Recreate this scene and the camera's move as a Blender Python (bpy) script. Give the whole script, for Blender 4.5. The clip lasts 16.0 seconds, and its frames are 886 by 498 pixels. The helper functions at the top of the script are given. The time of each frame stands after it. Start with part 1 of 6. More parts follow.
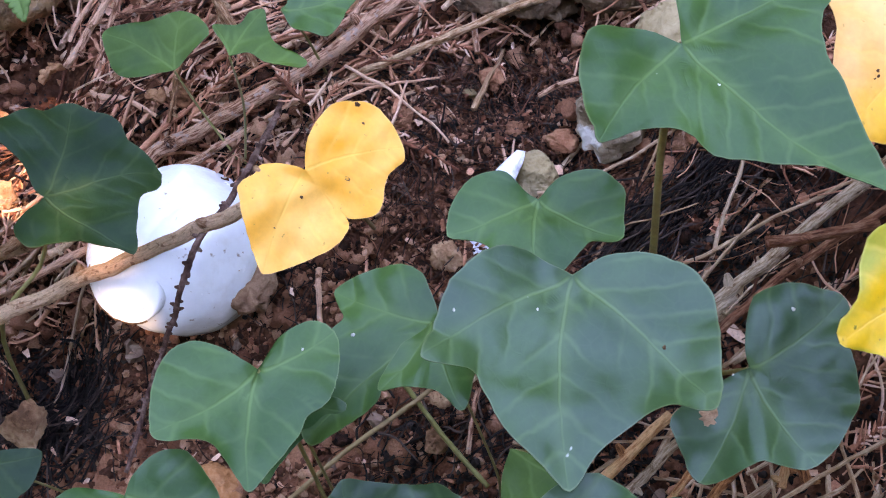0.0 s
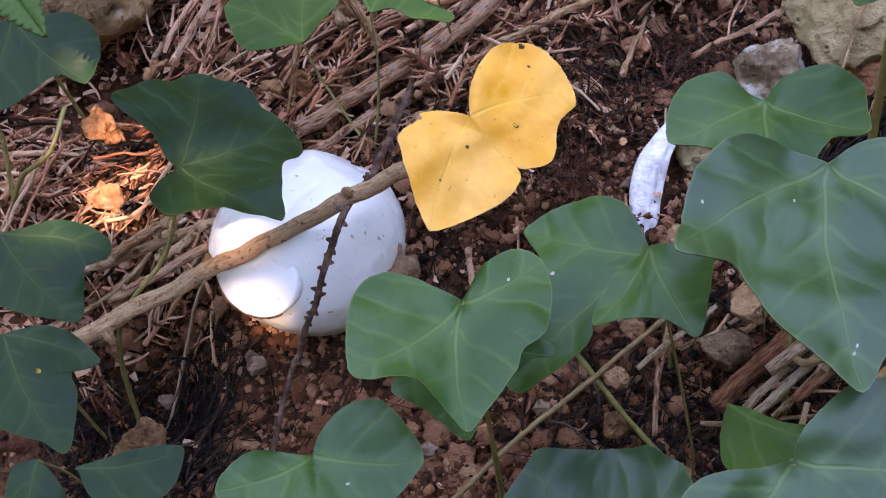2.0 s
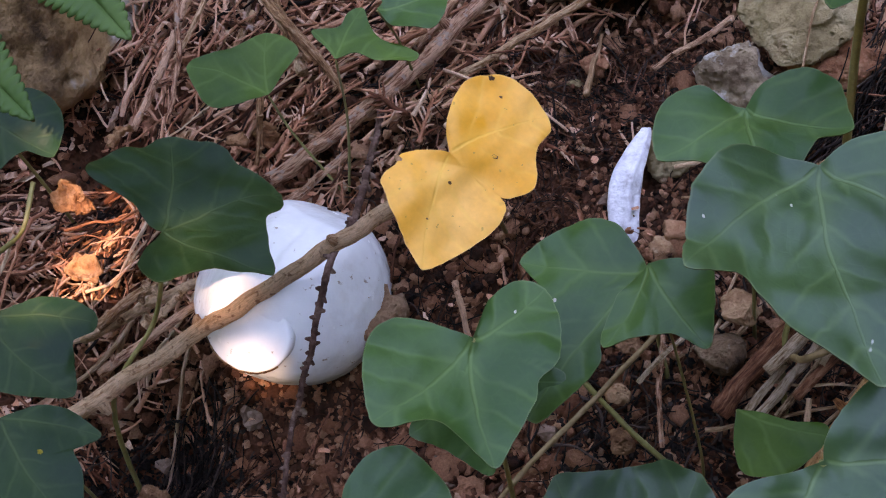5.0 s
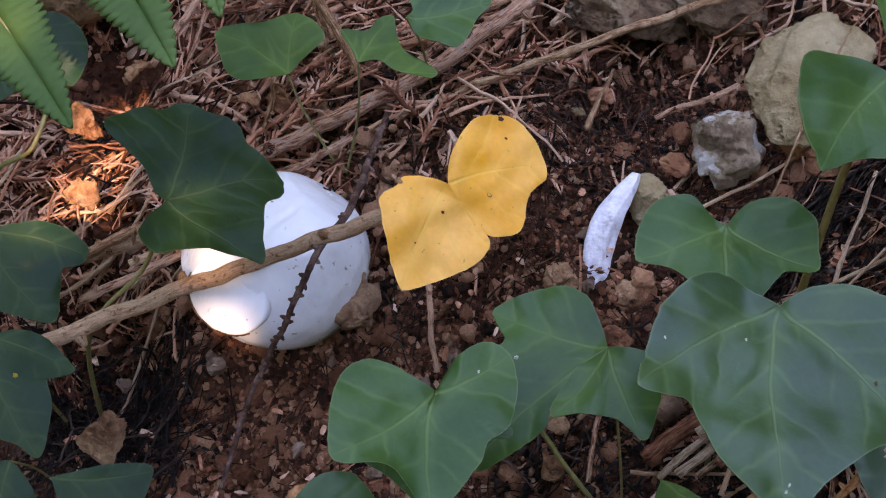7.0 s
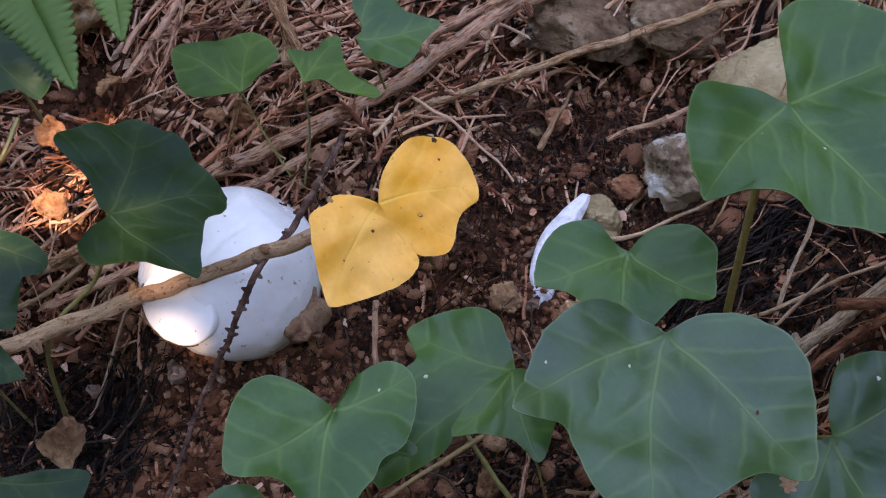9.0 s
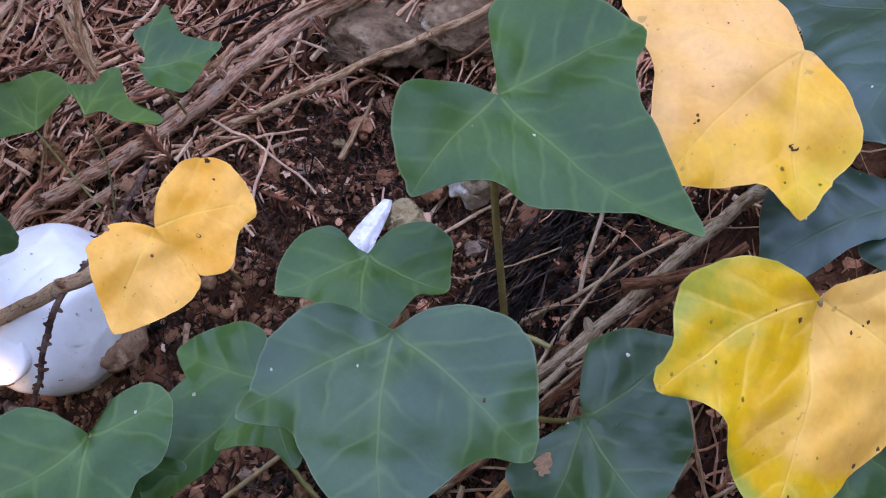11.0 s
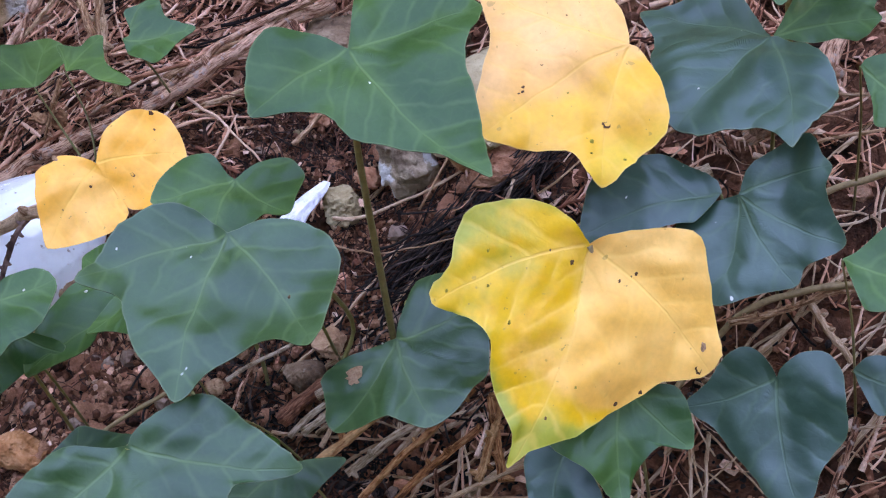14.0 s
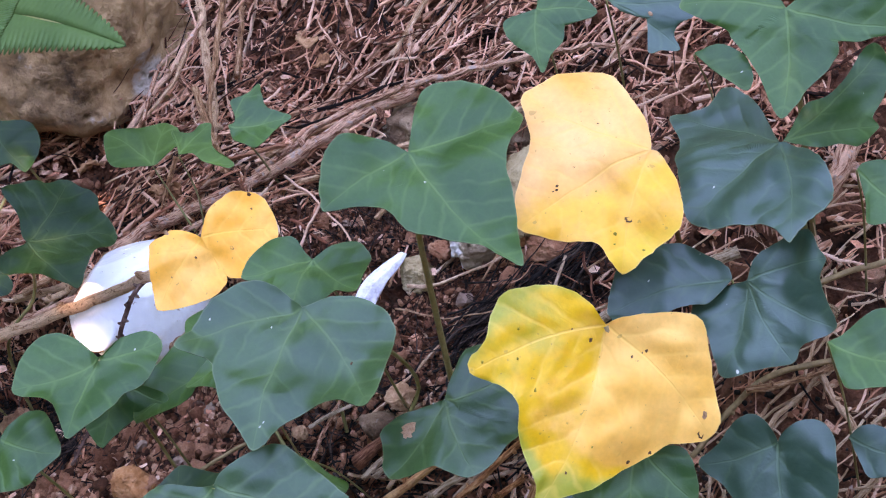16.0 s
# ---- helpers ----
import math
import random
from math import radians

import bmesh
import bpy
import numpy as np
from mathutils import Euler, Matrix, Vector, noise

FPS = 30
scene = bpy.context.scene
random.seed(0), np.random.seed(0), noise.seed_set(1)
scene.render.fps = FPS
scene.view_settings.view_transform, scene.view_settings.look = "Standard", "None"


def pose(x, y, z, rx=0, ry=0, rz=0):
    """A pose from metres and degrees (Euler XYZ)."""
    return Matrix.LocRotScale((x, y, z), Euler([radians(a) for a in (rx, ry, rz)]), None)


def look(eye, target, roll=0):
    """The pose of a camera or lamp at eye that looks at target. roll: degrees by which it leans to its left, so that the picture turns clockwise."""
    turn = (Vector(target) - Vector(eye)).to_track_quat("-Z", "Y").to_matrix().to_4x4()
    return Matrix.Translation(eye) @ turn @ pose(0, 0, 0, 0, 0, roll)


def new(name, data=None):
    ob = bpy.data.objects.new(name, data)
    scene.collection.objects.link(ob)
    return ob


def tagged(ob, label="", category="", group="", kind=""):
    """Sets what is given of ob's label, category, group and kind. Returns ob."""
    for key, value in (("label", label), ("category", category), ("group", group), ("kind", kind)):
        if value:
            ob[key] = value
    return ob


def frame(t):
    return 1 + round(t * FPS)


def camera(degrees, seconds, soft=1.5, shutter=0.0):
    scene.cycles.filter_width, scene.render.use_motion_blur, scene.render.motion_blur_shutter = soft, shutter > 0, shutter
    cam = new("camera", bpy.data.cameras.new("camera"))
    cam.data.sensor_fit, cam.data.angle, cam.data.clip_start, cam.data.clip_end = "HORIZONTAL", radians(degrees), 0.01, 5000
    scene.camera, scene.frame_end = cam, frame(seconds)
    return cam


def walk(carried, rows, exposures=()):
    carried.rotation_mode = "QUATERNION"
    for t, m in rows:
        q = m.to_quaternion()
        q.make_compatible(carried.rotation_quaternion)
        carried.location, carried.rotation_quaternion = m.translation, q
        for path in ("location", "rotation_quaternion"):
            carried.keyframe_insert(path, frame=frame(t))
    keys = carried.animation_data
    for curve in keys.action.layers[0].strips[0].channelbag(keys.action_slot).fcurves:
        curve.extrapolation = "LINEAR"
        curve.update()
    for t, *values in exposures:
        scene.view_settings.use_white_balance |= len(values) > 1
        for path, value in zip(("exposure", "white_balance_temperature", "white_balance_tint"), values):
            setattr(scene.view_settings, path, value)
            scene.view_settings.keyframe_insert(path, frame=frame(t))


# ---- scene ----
cam = camera(34.0, 16.0, 1.1)
PATH = [
    (0, (0.03380, -0.19329, 0.24227), (0.03017, -0.01904, -0.00190), 0.88),
    (0.5, (0.01687, -0.19339, 0.22916), (0.01433, -0.01437, -0.01156), 1.93),
    (1, (0.01092, -0.19741, 0.21769), (0.00428, -0.00553, -0.01283), 0.14),
    (1.5, (0.00088, -0.19980, 0.20606), (-0.00401, -0.00411, -0.02128), -0.17),
    (2, (-0.00259, -0.20506, 0.19484), (-0.00578, -0.00777, -0.03114), -1.43),
    (2.5, (-0.00396, -0.21447, 0.18682), (-0.00550, -0.01286, -0.03533), -4.63),
    (3, (-0.00131, -0.21424, 0.18341), (-0.00097, -0.00685, -0.03336), -6.91),
    (3.5, (-0.00091, -0.21229, 0.18179), (0.00255, -0.00179, -0.03193), -8.58),
    (4, (-0.00416, -0.21262, 0.18321), (0.00129, -0.00038, -0.02874), -9.13),
    (6.5, (-0.01842, -0.18589, 0.22728), (0.00003, -0.00880, -0.01418), 7.06),
    (7, (-0.01614, -0.18869, 0.23256), (-0.00001, -0.01112, -0.00871), 8.34),
    (7.5, (-0.01035, -0.18778, 0.23625), (0.00214, -0.01103, -0.00583), 9.05),
    (8, (-0.00278, -0.18774, 0.23889), (0.00463, -0.01117, -0.00353), 8.55),
    (10.5, (0.04887, -0.18850, 0.24180), (0.04587, -0.00841, 0.00189), 0.65),
    (11, (0.06151, -0.18945, 0.24413), (0.06151, -0.00945, 0.00413), -0.00),
    (11.5, (0.07072, -0.19062, 0.24698), (0.07573, -0.00927, 0.00804), 0.17),
    (12, (0.07835, -0.19431, 0.24435), (0.08830, -0.01247, 0.00595), 0.16),
    (12.5, (0.08990, -0.19796, 0.24129), (0.10205, -0.01722, 0.00216), -0.62),
    (13, (0.10316, -0.20588, 0.24276), (0.10936, -0.01947, 0.00778), -1.87),
    (13.5, (0.11768, -0.22073, 0.24283), (0.09887, -0.02610, 0.01531), -2.16),
    (14, (0.13121, -0.23817, 0.24932), (0.09417, -0.04001, 0.02715), -1.25),
    (14.5, (0.14422, -0.25083, 0.25943), (0.09397, -0.05171, 0.04073), -1.37),
    (15, (0.15678, -0.25735, 0.26542), (0.09896, -0.05820, 0.04863), -2.06),
    (15.5, (0.16100, -0.26011, 0.27154), (0.09976, -0.06147, 0.05522), -2.59),
    (16, (0.15564, -0.26007, 0.29231), (0.09211, -0.06230, 0.07586), -5.52),
]

STOPS = ((0.0, 4.42, 9500, 37), (0.8, 4.42, 9900, 37), (1.5, 4.23, 10300, 36), (3.5, 3.78, 10900, 35), (6.5, 3.68, 10700, 36), (8.0, 3.58, 10900, 34),
         (10.5, 3.87, 10000, 36), (11.5, 4.04, 9600, 38), (13.5, 4.19, 9400, 38), (16.0, 4.35, 9400, 39))
walk(cam, [(t, look(eye, target, roll)) for t, eye, target, roll in PATH], STOPS)
SKY, SUN = 0.15, 0.95
SUN_WAY = Vector((-0.05, -0.72, 0.9)).normalized()
CHINA, CHINA_R = (-0.0370, 0.0170, -0.0565), 0.0222
BOULDER_AT, BOULDER_SIZE = (-0.1200, 0.1440, -0.0560), (0.0550, 0.0530, 0.0640)
FRONDS = (((-0.0640, -0.0381, 0.0531), (-0.0960, 0.0060, 0.0500), 0.0095), ((-0.0488, -0.0279, 0.0580), (-0.0760, 0.0130, 0.0590), 0.0100),
          ((-0.0424, -0.0188, 0.0611), (-0.0560, 0.0200, 0.0600), 0.0080), ((-0.0330, 0.0417, 0.0317), (-0.0950, 0.0620, 0.0220), 0.0130))

# ---- light ----
world = bpy.data.worlds.new("sky")
scene.world = world
world.use_nodes = True
wn = world.node_tree
sky = wn.nodes.new("ShaderNodeTexSky")
sky.sky_type, sky.sun_disc = "NISHITA", False
sky.sun_elevation, sky.sun_rotation = math.asin(SUN_WAY.z), math.atan2(SUN_WAY.x, SUN_WAY.y)
sky.air_density, sky.dust_density, sky.ozone_density = 1.0, 0.0, 3.5
wn.links.new(sky.outputs[0], wn.nodes["Background"].inputs[0])
wn.nodes["Background"].inputs[1].default_value = SKY
sun = new("sun", bpy.data.lights.new("sun", "SUN"))
sun.data.energy, sun.data.angle, sun.data.color = SUN, radians(0.5), (1.0, 0.90, 0.78)
sun.matrix_world = look(SUN_WAY, (0, 0, 0))


# ---- materials ----
def material(name, rough=0.6, spec=0.5):
    m = bpy.data.materials.new(name)
    m.use_nodes = True
    b = m.node_tree.nodes["Principled BSDF"]
    b.inputs["Roughness"].default_value = rough
    b.inputs["Specular IOR Level"].default_value = spec
    return m, m.node_tree, b


def node(t, kind, **sockets):
    n = t.nodes.new("ShaderNode" + kind)
    for k, v in sockets.items():
        s = n.inputs[k.replace("_", " ")]
        if isinstance(v, bpy.types.NodeSocket):
            t.links.new(v, s)
        else:
            s.default_value = v
    return n


def coords(t):
    return t.nodes.new("ShaderNodeTexCoord").outputs["Object"]


def noise_tex(t, scale, detail=4.0, rough=0.55, vector=None):
    n = node(t, "TexNoise", Scale=scale, Detail=detail, Roughness=rough)
    t.links.new(vector if vector is not None else coords(t), n.inputs["Vector"])
    return n.outputs["Fac"]


def ramp(t, fac, stops):
    r = t.nodes.new("ShaderNodeValToRGB")
    e = r.color_ramp.elements
    while len(e) < len(stops):
        e.new(0.5)
    for el, (p, c) in zip(e, stops):
        el.position, el.color = p, (*c, 1)
    t.links.new(fac, r.inputs[0])
    return r.outputs[0]


def mix(t, fac, a, b, mode="MIX"):
    n = t.nodes.new("ShaderNodeMix")
    n.data_type, n.blend_type = "RGBA", mode
    for s, v in ((n.inputs[0], fac), (n.inputs[6], a), (n.inputs[7], b)):
        if isinstance(v, bpy.types.NodeSocket):
            t.links.new(v, s)
        else:
            s.default_value = (*v, 1) if isinstance(v, tuple) else v
    return n.outputs[2]


def math_node(t, op, a, b=0.0):
    n = t.nodes.new("ShaderNodeMath")
    n.operation = op
    for s, v in zip(n.inputs, (a, b)):
        if isinstance(v, bpy.types.NodeSocket):
            t.links.new(v, s)
        else:
            s.default_value = v
    return n.outputs[0]


def relief(t, b, height, distance, strength=1.0):
    n = node(t, "Bump", Height=height, Distance=distance, Strength=strength)
    t.links.new(n.outputs[0], b.inputs["Normal"])


def earth(name, dark, mid, light, scale=1.0, rough=0.85):
    m, t, b = material(name, rough, 0.15)
    coarse = noise_tex(t, 60 * scale, 5, 0.6)
    fine = noise_tex(t, 600 * scale, 6, 0.65)
    c = ramp(t, coarse, [(0.3, dark), (0.52, mid), (0.75, light)])
    c = mix(t, 0.55, c, ramp(t, fine, [(0.3, (0.25, 0.25, 0.25)), (0.6, (1, 1, 1)), (0.75, (1.5, 1.4, 1.3))]), "MULTIPLY")
    # the unseen far slope is made green to tint reflections and bounced light
    far = t.nodes.new("ShaderNodeVectorMath")
    far.operation = "LENGTH"
    t.links.new(coords(t), far.inputs[0])
    far_green = ramp(t, noise_tex(t, 9, 6, 0.7), [(0.35, (0.02, 0.035, 0.012)), (0.6, (0.06, 0.10, 0.03)), (0.8, (0.10, 0.13, 0.06))])
    c = mix(t, above(t, math_node(t, "ADD", far.outputs["Value"], math_node(t, "MULTIPLY", coarse, 0.2)), 0.5, 0.9), c, far_green)
    t.links.new(c, b.inputs["Base Color"])
    lumpy = math_node(t, "ADD", math_node(t, "MULTIPLY", noise_tex(t, 260 * scale, 5, 0.65), 1.4), fine)
    relief(t, b, lumpy, 0.0022)
    return m


def varied(name, stops, scale=300, rough=0.8, spec=0.15, island=True, bump=0.0006, speck=None, streak=0.0):
    """Many small pieces: each takes its own tone, with grain on top; on sticks the grain runs lengthwise."""
    m, t, b = material(name, rough, spec)
    if island:
        pick = t.nodes.new("ShaderNodeNewGeometry").outputs["Random Per Island"]
    else:
        pick = t.nodes.new("ShaderNodeObjectInfo").outputs["Random"]
    if streak:
        along = t.nodes.new("ShaderNodeAttribute")
        along.attribute_name = "grain"
        along = along.outputs["Vector"]
        grain = math_node(t, "ADD", math_node(t, "MULTIPLY", noise_tex(t, 1.7 * streak, 5, 0.66, along), 1.25), math_node(t, "MULTIPLY", noise_tex(t, scale, 4, 0.6), 0.35))
        grain = math_node(t, "SUBTRACT", grain, 0.30)
    else:
        grain = noise_tex(t, scale, 5, 0.6)
    own, own_grain = (0.75, 0.35) if island else (0.25, 0.85)
    k = math_node(t, "ADD", math_node(t, "MULTIPLY", pick, own), math_node(t, "MULTIPLY", grain, own_grain))
    c = ramp(t, k, stops)
    fine = noise_tex(t, scale * 5, 4, 0.7)
    if streak:
        fine = math_node(t, "ADD", math_node(t, "MULTIPLY", fine, 0.4), math_node(t, "MULTIPLY", noise_tex(t, 4.0 * streak, 5, 0.70, along), 0.6))
    c = mix(t, 0.6 if streak else 0.5, c, ramp(t, fine, [(0.3, (0.35, 0.32, 0.3)), (0.62, (1.15, 1.15, 1.15))]), "MULTIPLY")
    if speck:
        s = ramp(t, noise_tex(t, scale * 2.2, 3, 0.5), [(0.6, (0, 0, 0)), (0.68, (1, 1, 1))])
        c = mix(t, s, c, speck)
    t.links.new(c, b.inputs["Base Color"])
    relief(t, b, fine, bump)
    return m


def rock(name, dark, mid, light, crust=None, scale=120.0, cover=0.56):
    """Weathered stone: blotches at two scales, dark pits and cracks, pale crust."""
    m, t, b = material(name, 0.9, 0.2)
    at = node(t, "VectorMath", Vector=coords(t)).outputs[0]
    own = t.nodes.new("ShaderNodeObjectInfo").outputs["Random"]
    big = noise_tex(t, scale * 0.55, 4, 0.6, at)
    small = noise_tex(t, scale * 4, 6, 0.7, at)
    k = math_node(t, "ADD", math_node(t, "MULTIPLY", big, 0.75), math_node(t, "ADD", math_node(t, "MULTIPLY", small, 0.35), math_node(t, "MULTIPLY", own, 0.06)))
    c = ramp(t, k, [(0.44, dark), (0.57, mid), (0.72, light)])
    if crust:
        patch = above(t, noise_tex(t, scale * 0.8, 5, 0.65, at), cover, cover + 0.09)
        c = mix(t, math_node(t, "MULTIPLY", patch, 0.85), c, crust)
    pit = node(t, "TexVoronoi", Scale=scale * 5.5)
    t.links.new(at, pit.inputs["Vector"])
    hole = math_node(t, "MULTIPLY", above(t, math_node(t, "SUBTRACT", 0.42, pit.outputs["Distance"]), 0.0, 0.3), above(t, noise_tex(t, scale * 1.5, 2, 0.5, at), 0.52, 0.66))
    c = mix(t, math_node(t, "MULTIPLY", hole, 0.3), c, tuple(x * 0.3 for x in dark))
    t.links.new(c, b.inputs["Base Color"])
    hgt = math_node(t, "ADD", math_node(t, "MULTIPLY", small, 0.8), math_node(t, "MULTIPLY", noise_tex(t, scale * 1.6, 4, 0.6, at), 0.9))
    hgt = math_node(t, "SUBTRACT", hgt, math_node(t, "MULTIPLY", hole, 0.5))
    relief(t, b, hgt, 0.0022 * 120.0 / scale)
    return m


def above(t, v, lo, hi):
    """A soft step from 0 to 1 between lo and hi."""
    n = t.nodes.new("ShaderNodeMapRange")
    n.interpolation_type = "SMOOTHSTEP"
    t.links.new(v, n.inputs[0])
    n.inputs[1].default_value, n.inputs[2].default_value = lo, hi
    return n.outputs[0]


def triple(t, name):
    n = t.nodes.new("ShaderNodeAttribute")
    n.attribute_name = name
    s = t.nodes.new("ShaderNodeSeparateXYZ")
    t.links.new(n.outputs["Vector"], s.inputs[0])
    return s.outputs


def veining(t, mains=5):
    """Main veins (lines from the notch to the lobes), and finer side veins that branch off them."""
    total = broad = None
    wob = math_node(t, "MULTIPLY", math_node(t, "SUBTRACT", noise_tex(t, 130, 2, 0.5), 0.5), 0.9)
    for k in range(mains):
        d, s, on = triple(t, "main%d" % k)
        d = math_node(t, "ABSOLUTE", math_node(t, "ADD", d, wob))
        width = math_node(t, "SUBTRACT", 0.56, math_node(t, "MULTIPLY", s, 0.30))
        line = math_node(t, "SUBTRACT", 1.0, math_node(t, "DIVIDE", d, width))
        line = math_node(t, "MULTIPLY", above(t, line, 0.0, 0.9), math_node(t, "MULTIPLY", on, above(t, s, 0.0, 0.04)))
        line = math_node(t, "MULTIPLY", line, math_node(t, "SUBTRACT", 1.0, math_node(t, "MULTIPLY", s, 0.75)))
        glow = math_node(t, "SUBTRACT", 1.0, math_node(t, "DIVIDE", d, 2.6))
        glow = math_node(t, "MULTIPLY", above(t, glow, 0.0, 1.0), math_node(t, "MULTIPLY", on, above(t, s, -0.05, 0.1)))
        glow = math_node(t, "MULTIPLY", glow, math_node(t, "SUBTRACT", 1.0, math_node(t, "MULTIPLY", s, 0.6)))
        broad = glow if broad is None else math_node(t, "MAXIMUM", broad, glow)
        total = line if total is None else math_node(t, "MAXIMUM", total, line)
    d, s, clear = triple(t, "side")
    q = math_node(t, "SUBTRACT", s, math_node(t, "MULTIPLY", d, 0.85))
    q = math_node(t, "ADD", q, math_node(t, "MULTIPLY", noise_tex(t, 140, 3, 0.5), 5.0))
    saw = math_node(t, "PINGPONG", q, 3.4)
    side = above(t, math_node(t, "SUBTRACT", 1.1, saw), 0.0, 1.1)
    side = math_node(t, "MULTIPLY", side, above(t, noise_tex(t, 70, 2, 0.5), 0.30, 0.55))
    side = math_node(t, "MULTIPLY", side, clear)
    panel = math_node(t, "MULTIPLY", math_node(t, "MULTIPLY", above(t, saw, 0.0, 3.4), above(t, noise_tex(t, 55, 2, 0.5), 0.25, 0.7)), math_node(t, "MULTIPLY", above(t, d, 0.0, 3.2), clear))
    vo = node(t, "TexVoronoi", Scale=330.0)
    vo.feature = "DISTANCE_TO_EDGE"
    t.links.new(coords(t), vo.inputs["Vector"])
    net = above(t, math_node(t, "SUBTRACT", 0.10, vo.outputs["Distance"]), 0.0, 0.10)
    fine = math_node(t, "MAXIMUM", math_node(t, "MULTIPLY", side, 0.42), math_node(t, "MULTIPLY", net, 0.06))
    return broad, math_node(t, "MAXIMUM", total, fine), panel


def leaf_material(name, low, high, vein, rough, spotted=0.0, second=None, sheen=0.5, margin=(0.30, 0.34, 0.16), third=(0.20, 0.23, 0.02), puff=0.16):
    m, t, b = material(name, rough, sheen)
    b.inputs["Specular Tint"].default_value = (1.0, 1.0, 1.0, 1.0) if spotted else (0.78, 0.92, 1.0, 1.0)
    big = noise_tex(t, 45, 3, 0.5)
    c = ramp(t, big, [(0.36, low), (0.64, high)])
    if second:
        patch = node(t, "Attribute")
        patch.attribute_name = "patch"
        blotch = math_node(t, "ADD", patch.outputs["Fac"], math_node(t, "MULTIPLY", math_node(t, "SUBTRACT", noise_tex(t, 95, 5, 0.6), 0.5), 1.5))
        c = mix(t, above(t, blotch, 0.1, 0.8), c, second)
        c = mix(t, above(t, blotch, 0.75, 1.5), c, third)
        gold = above(t, noise_tex(t, 60, 4, 0.6), 0.50, 0.72)
        c = mix(t, math_node(t, "MULTIPLY", gold, math_node(t, "MULTIPLY", math_node(t, "SUBTRACT", above(t, blotch, 0.0, 0.4), above(t, blotch, 0.8, 1.3)), 0.55)), c, (0.66, 0.25, 0.004))
    fine = noise_tex(t, 700, 4, 0.6)
    c = mix(t, 0.2, c, ramp(t, fine, [(0.3, (0.62, 0.66, 0.62)), (0.7, (1.25, 1.25, 1.2))]), "MULTIPLY")
    broad, every, panel = veining(t)
    c = mix(t, math_node(t, "MULTIPLY", broad, 0.25), c, vein)
    c = mix(t, math_node(t, "MULTIPLY", every, 0.55), c, vein)
    rimw = t.nodes.new("ShaderNodeAttribute")
    rimw.attribute_name = "rim"
    c = mix(t, math_node(t, "MULTIPLY", above(t, rimw.outputs["Fac"], 0.98, 0.999), 0.16), c, margin)
    if spotted:
        for sc, lo, k in ((150, 0.735, 0.4), (420, 0.72, 0.7), (900, 0.74, 0.9)):
            s = ramp(t, noise_tex(t, sc, 2, 0.4), [(lo, (0, 0, 0)), (lo + 0.03, (spotted * k,) * 3)])
            c = mix(t, s, c, (0.26, 0.15, 0.03))
        edge = math_node(t, "ADD", rimw.outputs["Fac"], math_node(t, "MULTIPLY", noise_tex(t, 200, 3, 0.5), 0.06))
        c = mix(t, math_node(t, "MULTIPLY", above(t, edge, 1.025, 1.045), 0.6), c, (0.25, 0.11, 0.04))
    else:
        s = ramp(t, noise_tex(t, 330, 1, 0.3), [(0.80, (0, 0, 0)), (0.82, (0.8, 0.8, 0.8))])
        c = mix(t, s, c, (0.55, 0.55, 0.48))
    t.links.new(c, b.inputs["Base Color"])
    dull = math_node(t, "ADD", math_node(t, "MULTIPLY", math_node(t, "SUBTRACT", noise_tex(t, 60, 4, 0.6), 0.5), 0.16), math_node(t, "MULTIPLY", math_node(t, "MAXIMUM", broad, every), 0.14))
    t.links.new(math_node(t, "ADD", dull, rough), b.inputs["Roughness"])
    soft = math_node(t, "MULTIPLY", noise_tex(t, 120, 2, 0.5), 0.55)
    h = math_node(t, "SUBTRACT", math_node(t, "ADD", soft, math_node(t, "MULTIPLY", fine, 0.035)), math_node(t, "MULTIPLY", every, 0.16))
    h = math_node(t, "ADD", h, math_node(t, "MULTIPLY", panel, puff))
    relief(t, b, h, 0.0012, 0.6)
    return m


SOIL = earth("soil", (0.014, 0.006, 0.004), (0.17, 0.062, 0.034), (0.50, 0.205, 0.115))
CRUMB = varied("soil crumbs", [(0.18, (0.010, 0.004, 0.003)), (0.40, (0.17, 0.060, 0.033)), (0.62, (0.46, 0.182, 0.102)), (0.88, (0.66, 0.33, 0.20)), (1.0, (0.80, 0.53, 0.37))], 420, bump=0.0016)
CLOD = varied("soil clods", [(0.2, (0.27, 0.095, 0.051)), (0.55, (0.53, 0.21, 0.118)), (1.0, (0.68, 0.32, 0.19))], 380, 0.95, island=True, bump=0.0030)
# near-black grit; its colour also carries the shade of the hollows
HUMUS_SHADE = varied("black humus and hollow shade", [(0.1, (0.006, 0.0045, 0.0045)), (0.6, (0.022, 0.015, 0.014)), (1.0, (0.10, 0.075, 0.068))], 260, bump=0.001)
LITTER = varied("dry litter", [(0.24, (0.007, 0.003, 0.0025)), (0.40, (0.15, 0.048, 0.027)), (0.55, (0.60, 0.24, 0.14)), (0.74, (0.82, 0.41, 0.26)), (1.0, (0.86, 0.57, 0.41))], 300, bump=0.001, streak=1.0)
CHIPS = varied("bark chips", [(0.18, (0.007, 0.003, 0.002)), (0.42, (0.21, 0.066, 0.036)), (0.64, (0.72, 0.30, 0.18)), (1.0, (0.80, 0.56, 0.42))], 300)
SPLINTER = varied("split dry wood", [(0.36, (0.10, 0.045, 0.022)), (0.5, (0.48, 0.29, 0.17)), (0.66, (0.78, 0.58, 0.41))], 300, 0.8, island=False, bump=0.0024, streak=1.2)
